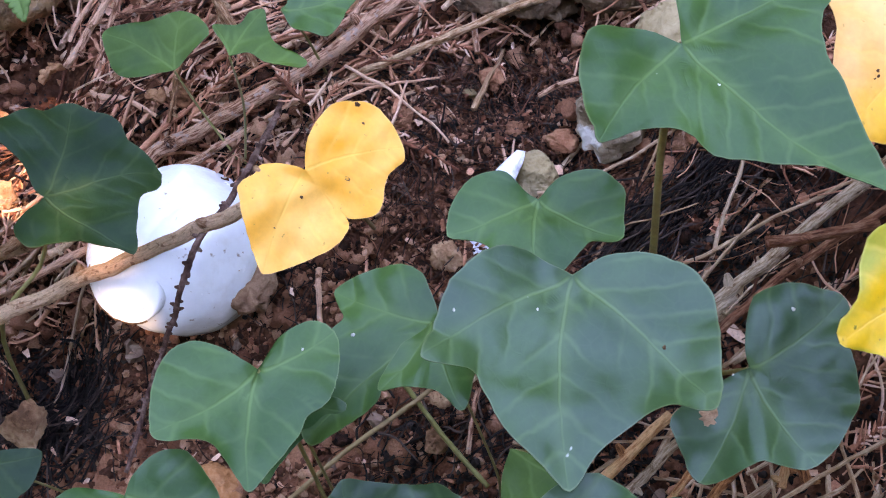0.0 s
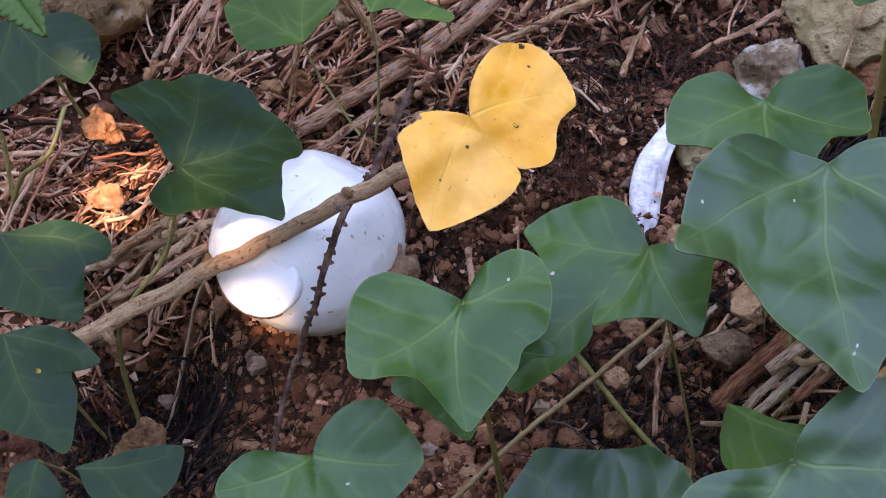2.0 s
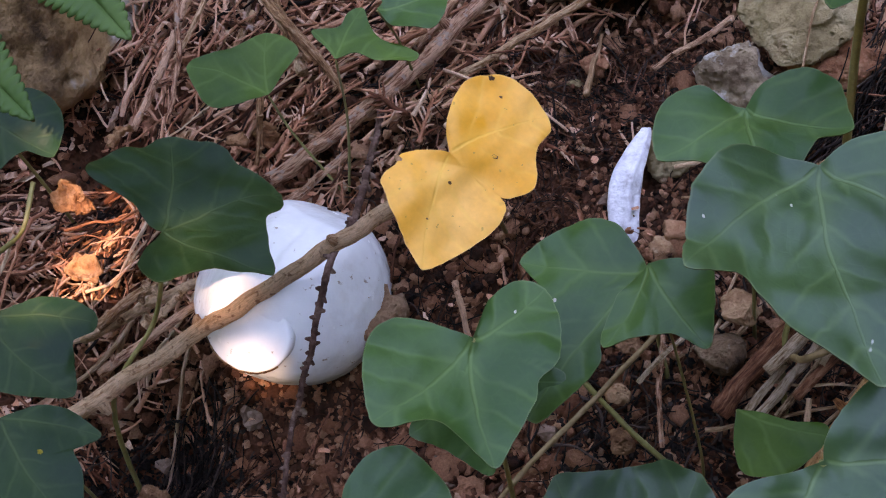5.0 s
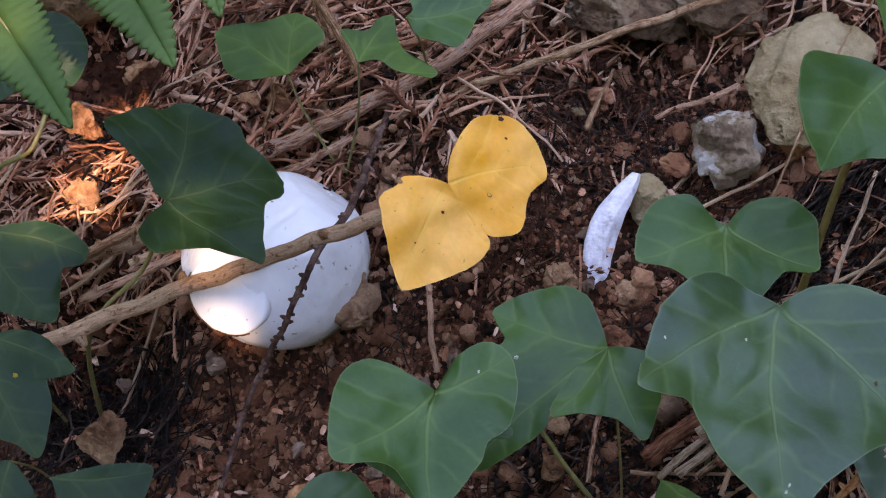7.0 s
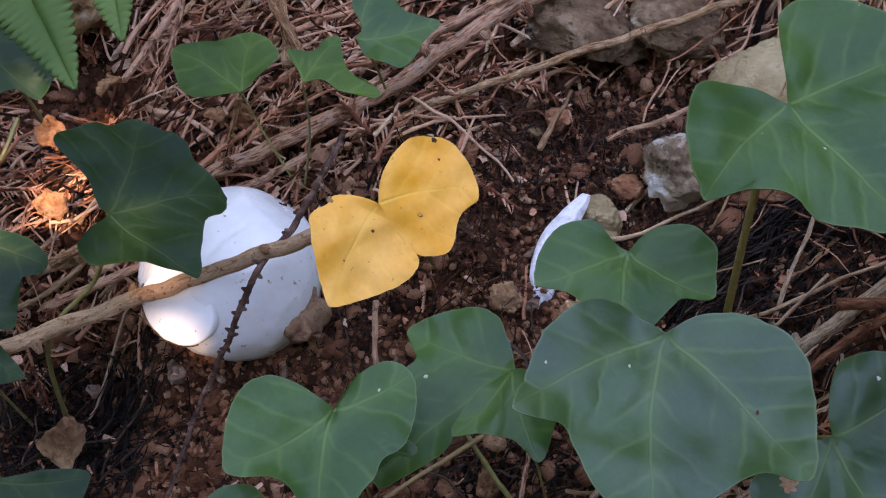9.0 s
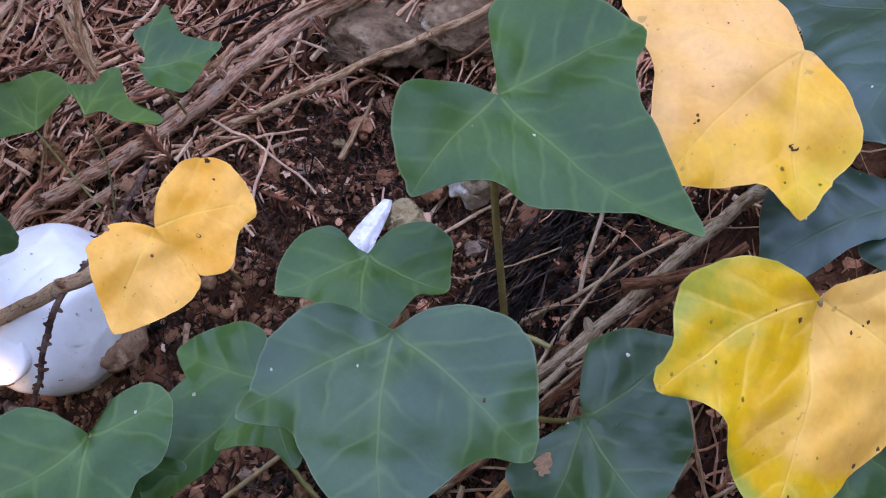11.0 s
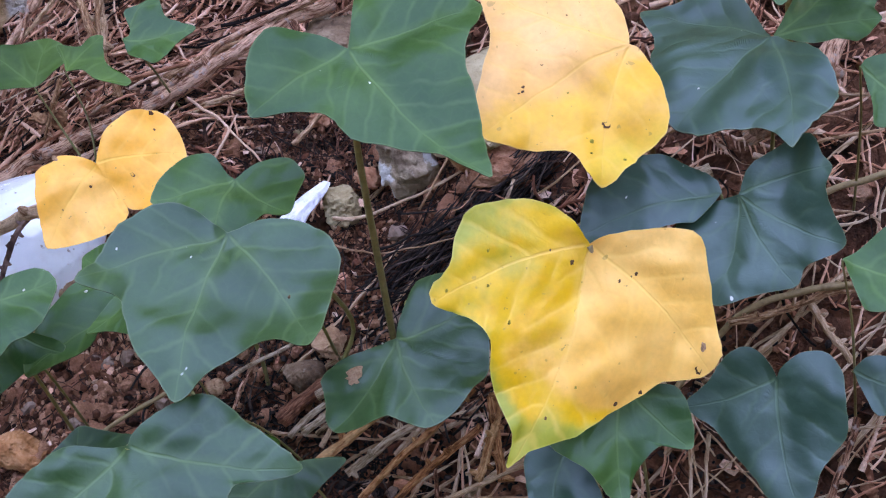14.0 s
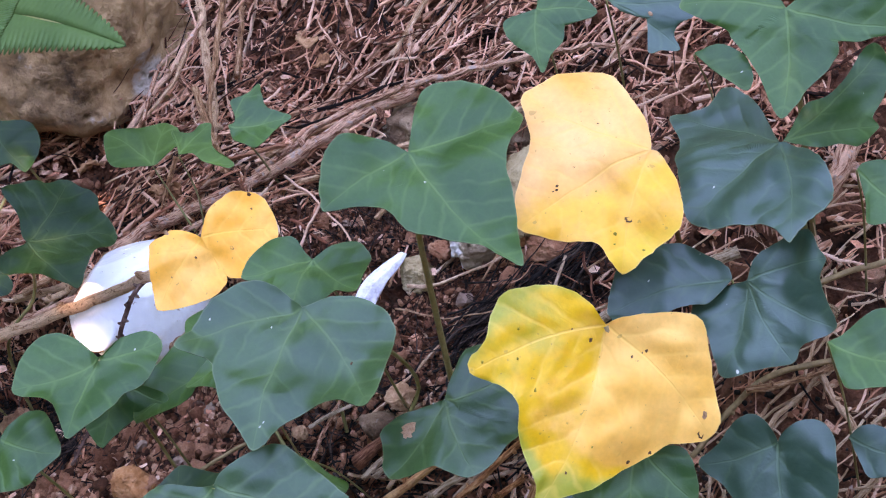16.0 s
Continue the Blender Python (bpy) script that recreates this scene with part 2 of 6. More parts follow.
ROOTLET = varied("reddish rootlet", [(0.15, (0.016, 0.006, 0.004)), (0.5, (0.085, 0.030, 0.018)), (0.85, (0.22, 0.085, 0.050)), (1.0, (0.50, 0.25, 0.16))], 300, bump=0.001)
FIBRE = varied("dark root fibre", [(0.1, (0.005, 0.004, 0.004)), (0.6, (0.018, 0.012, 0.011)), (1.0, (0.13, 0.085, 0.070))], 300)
BARK = varied("brown twig bark", [(0.36, (0.05, 0.016, 0.009)), (0.49, (0.36, 0.135, 0.076)), (0.64, (0.80, 0.45, 0.30))], 190, 0.8, island=False, bump=0.0022, speck=(0.52, 0.36, 0.29), streak=1.0)
PALE_BARK = varied("pale stick bark", [(0.30, (0.15, 0.060, 0.030)), (0.46, (0.49, 0.225, 0.11)), (0.66, (0.82, 0.52, 0.325))], 300, 0.7, island=False, bump=0.0026, speck=(0.34, 0.16, 0.09), streak=1.0)
THORN = varied("dark knotty twig", [(0.25, (0.030, 0.015, 0.013)), (0.5, (0.14, 0.070, 0.056)), (0.8, (0.42, 0.27, 0.22))], 260, 0.8, island=False, bump=0.0016)
DRAB = rock("drab brown stone", (0.15, 0.066, 0.034), (0.36, 0.18, 0.10), (0.56, 0.34, 0.20), (0.58, 0.42, 0.28), 170, 0.6)
TAN = rock("tan stone", (0.21, 0.14, 0.07), (0.39, 0.28, 0.15), (0.53, 0.41, 0.25), (0.30, 0.20, 0.11), 90, 0.58)
GREY = rock("grey stone", (0.13, 0.08, 0.05), (0.36, 0.255, 0.17), (0.60, 0.46, 0.33), (0.66, 0.63, 0.58), 110, 0.50)
RUST = rock("rusty stone", (0.12, 0.042, 0.022), (0.34, 0.128, 0.068), (0.52, 0.26, 0.15), None, 170)
RUSTY = rock("orange stone", (0.26, 0.085, 0.032), (0.46, 0.18, 0.072), (0.58, 0.29, 0.15), None, 170)
BOULDER = rock("mossy boulder", (0.08, 0.044, 0.024), (0.42, 0.245, 0.125), (0.68, 0.43, 0.225), (0.52, 0.46, 0.40), 34, 0.62)
UMBER = rock("umber stone", (0.05, 0.028, 0.016), (0.19, 0.108, 0.064), (0.38, 0.26, 0.17), (0.42, 0.36, 0.29), 100, 0.60)
STEM = varied("green petiole", [(0.1, (0.12, 0.115, 0.034)), (0.5, (0.20, 0.185, 0.060)), (1.0, (0.29, 0.22, 0.09))], 120, 0.5, 0.5, island=False, bump=0.0002)
VINE = varied("brown vine", [(0.1, (0.13, 0.08, 0.035)), (0.5, (0.23, 0.145, 0.065)), (1.0, (0.34, 0.24, 0.12))], 120, 0.6, 0.4, island=False, bump=0.0004)
REDWOOD = varied("reddish bare wood", [(0.33, (0.10, 0.030, 0.018)), (0.5, (0.32, 0.115, 0.062)), (0.68, (0.52, 0.25, 0.15))], 200, 0.8, island=False, bump=0.0022, streak=1.0)
AMBER = varied("orange-brown twig bark", [(0.30, (0.13, 0.036, 0.013)), (0.46, (0.56, 0.205, 0.078)), (0.66, (0.86, 0.47, 0.225))], 240, 0.75, island=False, bump=0.0024, streak=1.0)
STALK = varied("dry stalk", [(0.2, (0.22, 0.095, 0.046)), (0.45, (0.50, 0.27, 0.15)), (0.75, (0.84, 0.60, 0.42))], 200, 0.75, island=False, bump=0.0012, streak=1.0)
FLAKE = varied("orange bark", [(0.3, (0.10, 0.038, 0.02)), (0.5, (0.28, 0.115, 0.055)), (0.75, (0.50, 0.26, 0.14))], 260, 0.85, island=False, bump=0.001)
CURL = varied("dry curled leaf", [(0.33, (0.10, 0.042, 0.024)), (0.5, (0.30, 0.14, 0.082)), (0.72, (0.52, 0.30, 0.19))], 220, 0.85, island=False, bump=0.002)
LEAF = {
    "green": leaf_material("ivy green", (0.010, 0.052, 0.011), (0.025, 0.082, 0.018), (0.09, 0.175, 0.055), 0.37, 0.0, None, 0.26, puff=0.28),
    "fresh": leaf_material("young ivy green", (0.018, 0.066, 0.006), (0.037, 0.095, 0.010), (0.10, 0.19, 0.05), 0.44, 0.0, None, 0.2, puff=0.12),
    "mid": leaf_material("broad ivy green", (0.010, 0.042, 0.013), (0.022, 0.068, 0.021), (0.09, 0.165, 0.06), 0.36, 0.0, None, 0.38, puff=0.30),
    "dark": leaf_material("dark ivy green", (0.008, 0.039, 0.023), (0.018, 0.058, 0.034), (0.06, 0.12, 0.055), 0.42, 0.0, None, 0.54, puff=0.26),
    # low leaves: green darkened further to carry the shade they lie in
    "deep": leaf_material("deep ivy green with shade", (0.004, 0.021, 0.007), (0.010, 0.034, 0.009), (0.045, 0.08, 0.03), 0.38, 0.0, None, 0.13, (0.12, 0.14, 0.06)),
    "cream": leaf_material("pale yellow ivy", (0.71, 0.315, 0.070), (0.75, 0.38, 0.135), (0.75, 0.40, 0.085), 0.48, 0.75, (0.70, 0.335, 0.03), 0.3, (0.80, 0.60, 0.28), (0.58, 0.35, 0.02), 0.22),
    "yellow": leaf_material("yellow ivy", (0.79, 0.30, 0.014), (0.86, 0.405, 0.09), (0.82, 0.44, 0.08), 0.45, 0.75, None, 0.3, (0.85, 0.62, 0.25), puff=0.22),
    "turning": leaf_material("yellow ivy turning", (0.80, 0.37, 0.06), (0.84, 0.435, 0.12), (0.82, 0.47, 0.11), 0.44, 0.75, (0.66, 0.345, 0.008), 0.34, (0.70, 0.62, 0.22), (0.25, 0.25, 0.022), 0.24),
}
ROT = varied("brown rot", [(0.2, (0.05, 0.025, 0.012)), (0.6, (0.13, 0.06, 0.03)), (1.0, (0.22, 0.11, 0.05))], 600, 0.8, island=False)
DOT = varied("pale dot", [(0.2, (0.5, 0.5, 0.42)), (1.0, (0.75, 0.75, 0.68))], 600, 0.7, island=False)
DRY = varied("dry leaf patch", [(0.2, (0.22, 0.10, 0.05)), (0.6, (0.42, 0.23, 0.13)), (1.0, (0.60, 0.40, 0.26))], 500, 0.8, island=False)
OLIVE = varied("olive fleck", [(0.2, (0.20, 0.16, 0.02)), (1.0, (0.40, 0.30, 0.04))], 600, 0.6, island=False)
LIME = varied("pale green spot", [(0.2, (0.26, 0.34, 0.10)), (1.0, (0.42, 0.50, 0.18))], 500, 0.6, island=False)
FERN = leaf_material("fern green", (0.026, 0.078, 0.016), (0.055, 0.118, 0.030), (0.05, 0.10, 0.03), 0.62, 0.12, None, 0.25)
china, ct, cb = material("white glazed china", 0.12, 0.6)
cc = ramp(ct, noise_tex(ct, 90, 5, 0.6), [(0.3, (0.74, 0.79, 0.82)), (0.62, (0.83, 0.88, 0.90))])
cc = mix(ct, ramp(ct, noise_tex(ct, 420, 4, 0.6), [(0.66, (0, 0, 0)), (0.72, (0.75, 0.75, 0.75))]), cc, (0.30, 0.20, 0.14))
cc = mix(ct, ramp(ct, noise_tex(ct, 60, 6, 0.65), [(0.56, (0, 0, 0)), (0.74, (0.35, 0.35, 0.35))]), cc, (0.45, 0.36, 0.28))
ct.links.new(cc, cb.inputs["Base Color"])
ct.links.new(ramp(ct, noise_tex(ct, 150, 5, 0.6), [(0.35, (0.08,) * 3), (0.7, (0.3,) * 3)]), cb.inputs["Roughness"])
relief(ct, cb, noise_tex(ct, 110, 4, 0.55), 0.0010, 0.45)
shell, st_, sb = material("chalky white shard", 0.55, 0.4)
st_.links.new(ramp(st_, noise_tex(st_, 230, 6, 0.7), [(0.34, (0.42, 0.41, 0.44)), (0.48, (0.62, 0.63, 0.68)), (0.62, (0.77, 0.79, 0.83))]), sb.inputs["Base Color"])
relief(st_, sb, noise_tex(st_, 300, 5, 0.65), 0.0014)


# ---- shape helpers ----
def link(name, verts, faces, mat, parent=None, label="", smooth=True, grain=None):
    me = bpy.data.meshes.new(name)
    me.from_pydata([tuple(v) for v in verts], [], [tuple(f) for f in faces])
    if smooth:
        me.polygons.foreach_set("use_smooth", [True] * len(me.polygons))
    me.materials.append(mat)
    me.update()
    if grain is not None:
        put(me, "grain", grain, "FLOAT_VECTOR")
    ob = new(name, me)
    if parent is not None:
        ob.parent = parent
        ob.matrix_parent_inverse = parent.matrix_world.inverted()
    if label:
        ob["label"] = label
    return ob


def base(name, place):
    ob = new(name)
    ob.empty_display_size = 0.005
    ob.matrix_world = Matrix.Translation(place)
    bpy.context.view_layer.update()
    return ob


def spline(points, n):
    """Points along a smooth open curve through the given ones."""
    p = np.array(points, float)
    if len(p) == 2:
        return p[0] + np.linspace(0, 1, n)[:, None] * (p[1] - p[0])
    q = np.vstack([2 * p[0] - p[1], p, 2 * p[-1] - p[-2]])
    out = []
    for s in np.linspace(0, len(p) - 1 - 1e-9, n):
        i, f = int(s), s - int(s)
        a, b, c, d = q[i:i + 4]
        out.append(0.5 * (2 * b + (c - a) * f + (2 * a - 5 * b + 4 * c - d) * f * f + (3 * b - a - 3 * c + d) * f ** 3))
    return np.array(out)


def tube_data(line, radius, sides=6, caps=True):
    line = np.asarray(line, float)
    n = len(line)
    radius = np.broadcast_to(np.asarray(radius, float), (n,))
    way = np.gradient(line, axis=0)
    way /= np.linalg.norm(way, axis=1)[:, None] + 1e-12
    side = np.cross(way, (0.31, 0.17, 0.93))
    side /= np.linalg.norm(side, axis=1)[:, None] + 1e-12
    up = np.cross(way, side)
    a = np.arange(sides) * 2 * np.pi / sides
    ring = side[:, None] * np.cos(a)[None, :, None] + up[:, None] * np.sin(a)[None, :, None]
    v = (line[:, None] + ring * radius[:, None, None]).reshape(-1, 3)
    f = [(i * sides + j, i * sides + (j + 1) % sides, (i + 1) * sides + (j + 1) % sides, (i + 1) * sides + j)
         for i in range(n - 1) for j in range(sides)]
    if caps:
        f += [tuple(range(sides))[::-1], tuple((n - 1) * sides + j for j in range(sides))]
    return v, f


def tube_grain(line, radius, sides, off=0.0):
    """Coordinates that run lengthwise on a tube, in millimetres over its thickness."""
    line = np.asarray(line, float)
    n = len(line)
    w = float(np.mean(radius)) * 1000
    run = np.concatenate([[0], np.cumsum(np.linalg.norm(np.diff(line, axis=0), axis=1))]) * 1000
    a = np.arange(sides) * 2 * np.pi / sides
    g = np.zeros((n, sides, 3))
    g[:, :, 0], g[:, :, 1], g[:, :, 2] = np.cos(a)[None] * w + off, np.sin(a)[None] * w, run[:, None] * 0.16
    return g.reshape(-1, 3)


class Heap:
    """Many small pieces gathered into one mesh."""
    def __init__(self):
        self.v, self.f, self.n, self.g = [], [], 0, []

    def add(self, v, f, g=None):
        self.v.append(v)
        if g is not None:
            self.g.append(g)
        self.f += [tuple(i + self.n for i in q) for q in f]
        self.n += len(v)

    def make(self, name, mat, smooth=True, parent=None):
        return link(name, np.vstack(self.v), self.f, mat, parent, smooth=smooth, grain=np.vstack(self.g) if self.g else None)


def ico(level):
    bm = bmesh.new()
    bmesh.ops.create_icosphere(bm, subdivisions=level, radius=1)
    v = np.array([x.co[:] for x in bm.verts])
    f = [tuple(x.index for x in q.verts) for q in bm.faces]
    bm.free()
    return v, f


BALLS = {k: ico(k) for k in (1, 2, 3, 5)}


def turned(rng):
    return np.array(Euler(rng.uniform(-3.1, 3.1, 3)).to_matrix())


def rough_ball(level, size, seed, amount=0.25, facets=5, freq=1.4):
    """An angular stone: a ball cut by a few planes and roughened."""
    rng = np.random.default_rng(seed)
    v, f = BALLS[level]
    v = v.copy()
    for _ in range(facets):
        n = rng.normal(size=3)
        n /= np.linalg.norm(n)
        d = rng.uniform(0.55, 0.85)
        h = v @ n - d
        v = v - np.where(h > 0, h * 0.95, 0)[:, None] * n
    off = rng.uniform(-9, 9, 3)
    k = np.array([noise.fractal(Vector(p * freq + off), 1.0, 2.0, 4) for p in v])
    if level == 5:
        k = k + 0.30 * np.array([noise.fractal(Vector(p * 5.5 + off), 0.7, 2.0, 4) for p in v])
    v = v * (1 + amount * k)[:, None]
    return (v @ turned(rng).T) * np.asarray(size), f


# ---- ground ----
BUMPS = ((-0.075, -0.02, -0.016, 0.028), (-0.053, 0.0, -0.010, 0.02), (0.055, 0.045, -0.010, 0.025), (-0.015, 0.052, 0.008, 0.02),
         (0.016, 0.043, 0.006, 0.015), (0.035, 0.01, 0.006, 0.015), (0.0, 0.117, -0.016, 0.03), (0.09, -0.02, -0.012, 0.025),
         (0.15, -0.04, -0.013, 0.025), (0.161, -0.015, 0.006, 0.015), (-0.09, 0.045, -0.008, 0.03), (-0.11, 0.13, -0.030, 0.05),
         (-0.02, -0.02, -0.006, 0.02), (0.04, -0.03, -0.004, 0.02), (-0.092, 0.086, -0.020, 0.012), (-0.079, 0.005, -0.022, 0.010))


def bank(x, y):
    """The even slope of the bank with its hollows, without clods, and an unseen rim added around it."""
    r = np.hypot(x, y)
    fade = np.where(r < 0.5, 1.0, 0.5 / np.maximum(r, 0.5)) * np.clip(1.4 - r / 40, 0.0, 1)
    z = -0.0581 + (0.227 * x + 0.291 * y) * fade
    # ground raised all round, out of view, to block low skylight
    sky_rim = np.clip((r - 1.1) / 2.6, 0, 1)
    z = z + 3.5 * sky_rim * sky_rim * (3 - 2 * sky_rim)
    for bx, by, h, s in BUMPS:
        z = z + h * np.exp(-((x - bx) ** 2 + (y - by) ** 2) / (2 * s * s))
    return z


def clods(x, y):
    p = Vector((x, y, 0.0))
    lump = noise.voronoi(Vector((x * 190, y * 190, 0.5)) + noise.noise_vector(p * 260) * 0.35)[0][0]
    grit = noise.voronoi(Vector((x * 520, y * 520, 7.5)))[0][0]
    return (0.0060 * noise.fractal(p * 55, 0.9, 2.1, 3) + 0.0048 * (0.45 - lump) * (0.6 + noise.noise(p * 70)) + 0.0016 * (0.4 - grit)
            + 0.0016 * noise.fractal(p * 400, 0.8, 2.0, 2))


def sink(x, y):
    """The soil lies lower under the mat of twigs."""
    k = np.clip((y - 0.040 - 0.22 * x) / 0.02, 0, 1) + np.clip((-0.058 - x) / 0.015, 0, 1) * np.clip((y - 0.010) / 0.01, 0, 1)
    return -0.006 * np.clip(k, 0, 1)


def soil(x, y):
    return float(bank(np.float64(x), np.float64(y)) + sink(x, y)) + clods(x, y)


def spread(lo, hi, step, far):
    mid = np.arange(lo, hi, step)
    out, d, s = [], step, 0.0
    while s < far:
        d *= 1.45
        s += d
        out.append(s)
    out = np.array(out)
    return np.concatenate([(lo - out)[::-1], mid, mid[-1] + out])


gx, gy = spread(-0.14, 0.24, 0.0010, 60), spread(-0.11, 0.22, 0.0010, 60)
GX, GY = np.meshgrid(gx, gy)
GZ = bank(GX, GY) + np.where(np.hypot(GX, GY) < 0.5, sink(GX, GY), 0.0)
near = (np.abs(GX - 0.05) < 0.4) & (np.abs(GY - 0.05) < 0.4)
for i, j in np.argwhere(near):
    GZ[i, j] += clods(GX[i, j], GY[i, j])
nx = len(gx)
quads = [(r * nx + c, r * nx + c + 1, (r + 1) * nx + c + 1, (r + 1) * nx + c) for r in range(len(gy) - 1) for c in range(nx - 1)]
ground = link("ground", np.stack([GX, GY, GZ], -1).reshape(-1, 3), quads, SOIL)
tagged(ground, "reddish brown crumbly soil of a shaded bank", "ground", kind="structure")


# ---- leaves ----
def outline(rim, n):
    """A closed curve through the rim's corners (degrees, millimetres); the first is the notch and stays sharp."""
    p = np.array([(r * math.cos(radians(a)), r * math.sin(radians(a))) for a, r in rim]) * 0.001
    q = np.vstack([p, p[:1]])
    e = spline(q, n + 1)[:-1]
    a = np.unwrap(np.arctan2(e[:, 1], e[:, 0]))
    way = 1.0 if a[-1] > a[0] else -1.0
    gap = np.arange(n) * 0.012
    b = np.maximum.accumulate(a * way - gap) + gap
    b = np.minimum(b, b[0] + 2 * np.pi - 0.012 - gap[::-1])
    r = np.linalg.norm(e, axis=1)
    return np.stack([np.cos(b * way) * r, np.sin(b * way) * r], 1)


def lobes(edge):
    """The rim points that the main veins run to: where the rim lies farthest from the notch."""
    far = np.linalg.norm(edge - edge[0], axis=1)
    n = len(edge)
    w = n // 13
    tips = [i for i in range(w // 2, n - w // 2) if far[i] >= far[max(0, i - w):i + w + 1].max() - 1e-9 and far[i] > 0.3 * far.max()]
    return [edge[i] for i in sorted(tips, key=lambda i: -far[i])[:5]]


def ribs(P, edge, tips, bend=1.0):
    """For each main vein the signed distance from it (mm), the share of its length and whether it exists; and the same, unsigned, of the nearest."""
    notch = edge[0]
    mains, best = [], None
    for k in range(5):
        if k >= len(tips):
            mains.append(np.zeros((len(P), 3)) + (9.0, 0.0, 0.0))
            continue
        way = tips[k] - notch
        long = np.linalg.norm(way)
        way = way / long
        side = np.array([-way[1], way[0]])
        s, d = (P - notch) @ way, (P - notch) @ side
        bow = 0.05 * long * (1 if k % 2 else -1) * (1 if k else bend)
        d = d - bow * 4 * (s / long) * (1 - s / long)
        mains.append(np.stack([d * 1000, np.clip(s / long, -1, 1.2), np.where(s > -0.001, 1.0, 0.0)], 1))
        near_ = np.stack([np.abs(d) * 1000, s * 1000, np.ones(len(P))], 1)
        if best is None:
            best, score = near_, np.abs(d) / np.maximum(s, 1e-5) + (s < 0) * 1e3
            after = score + 1e3
        else:
            sc = np.abs(d) / np.maximum(s, 1e-5) + (s < 0) * 1e3
            pick = sc < score
            best = np.where(pick[:, None], near_, best)
            after = np.minimum(after, np.maximum(sc, score))
            score = np.minimum(sc, score)
    best[:, 2] = np.clip((after - score - 0.06) / 0.25, 0, 1) * np.clip((best[:, 1] - 1.0) / 3.0, 0, 1)
    return mains, best


def put(me, name, values, kind="FLOAT"):
    me.attributes.new(name, kind, "POINT").data.foreach_set("value" if kind == "FLOAT" else "vector", np.asarray(values, np.float32).ravel())


LABELS = {"green": "glossy green ivy leaf with pale veins on its stalk", "fresh": "small bright green young ivy leaf on its stalk",
          "dark": "large dark bluish green glossy ivy leaf", "mid": "broad dark green ivy leaf with a soft sheen", "deep": "dark green ivy leaf above the soil, shade put into its colour",
          "cream": "pale yellow ageing ivy leaf with small brown spots", "yellow": "golden yellow ageing ivy leaf with small brown spots", "turning": "large ivy leaf turning from green to yellow"}
count = [0]


def spot(m, at, size, what, thing, seed):
    """A small raised fleck on a blade: brown rot or a pale dot."""
    r = np.random.default_rng(seed)
    n = 14
    inner = 0.62 if what == "ring" else 0.0
    ring = [size * r.uniform(0.7, 1.25) for _ in range(n)]
    v = [m @ Vector((at[0], at[1], at[2] + 0.00012))]
    for k in (inner or 0.6, 1.0):
        for i in range(n):
            a = 2 * math.pi * i / n
            v.append(m @ Vector((at[0] + math.cos(a) * ring[i] * k * 1.2, at[1] + math.sin(a) * ring[i] * k * 0.85, at[2] + (0.00011 if k < 1 else -0.00006))))
    f = ([] if inner else [(0, 1 + i, 1 + (i + 1) % n) for i in range(n)]) + [(1 + i, 1 + n + i, 1 + n + (i + 1) % n, 1 + (i + 1) % n) for i in range(n)]
    link("spot", v, f, {"brown": ROT, "ring": ROT, "pale": DOT, "lime": LIME, "tan": DRY, "olive": OLIVE}[what], thing, {"brown": "dark brown fleck", "ring": "brown ring around a nibbled hole", "pale": "pale white dot", "lime": "pale yellow-green spot", "tan": "dry tan patch", "olive": "olive fleck"}[what])


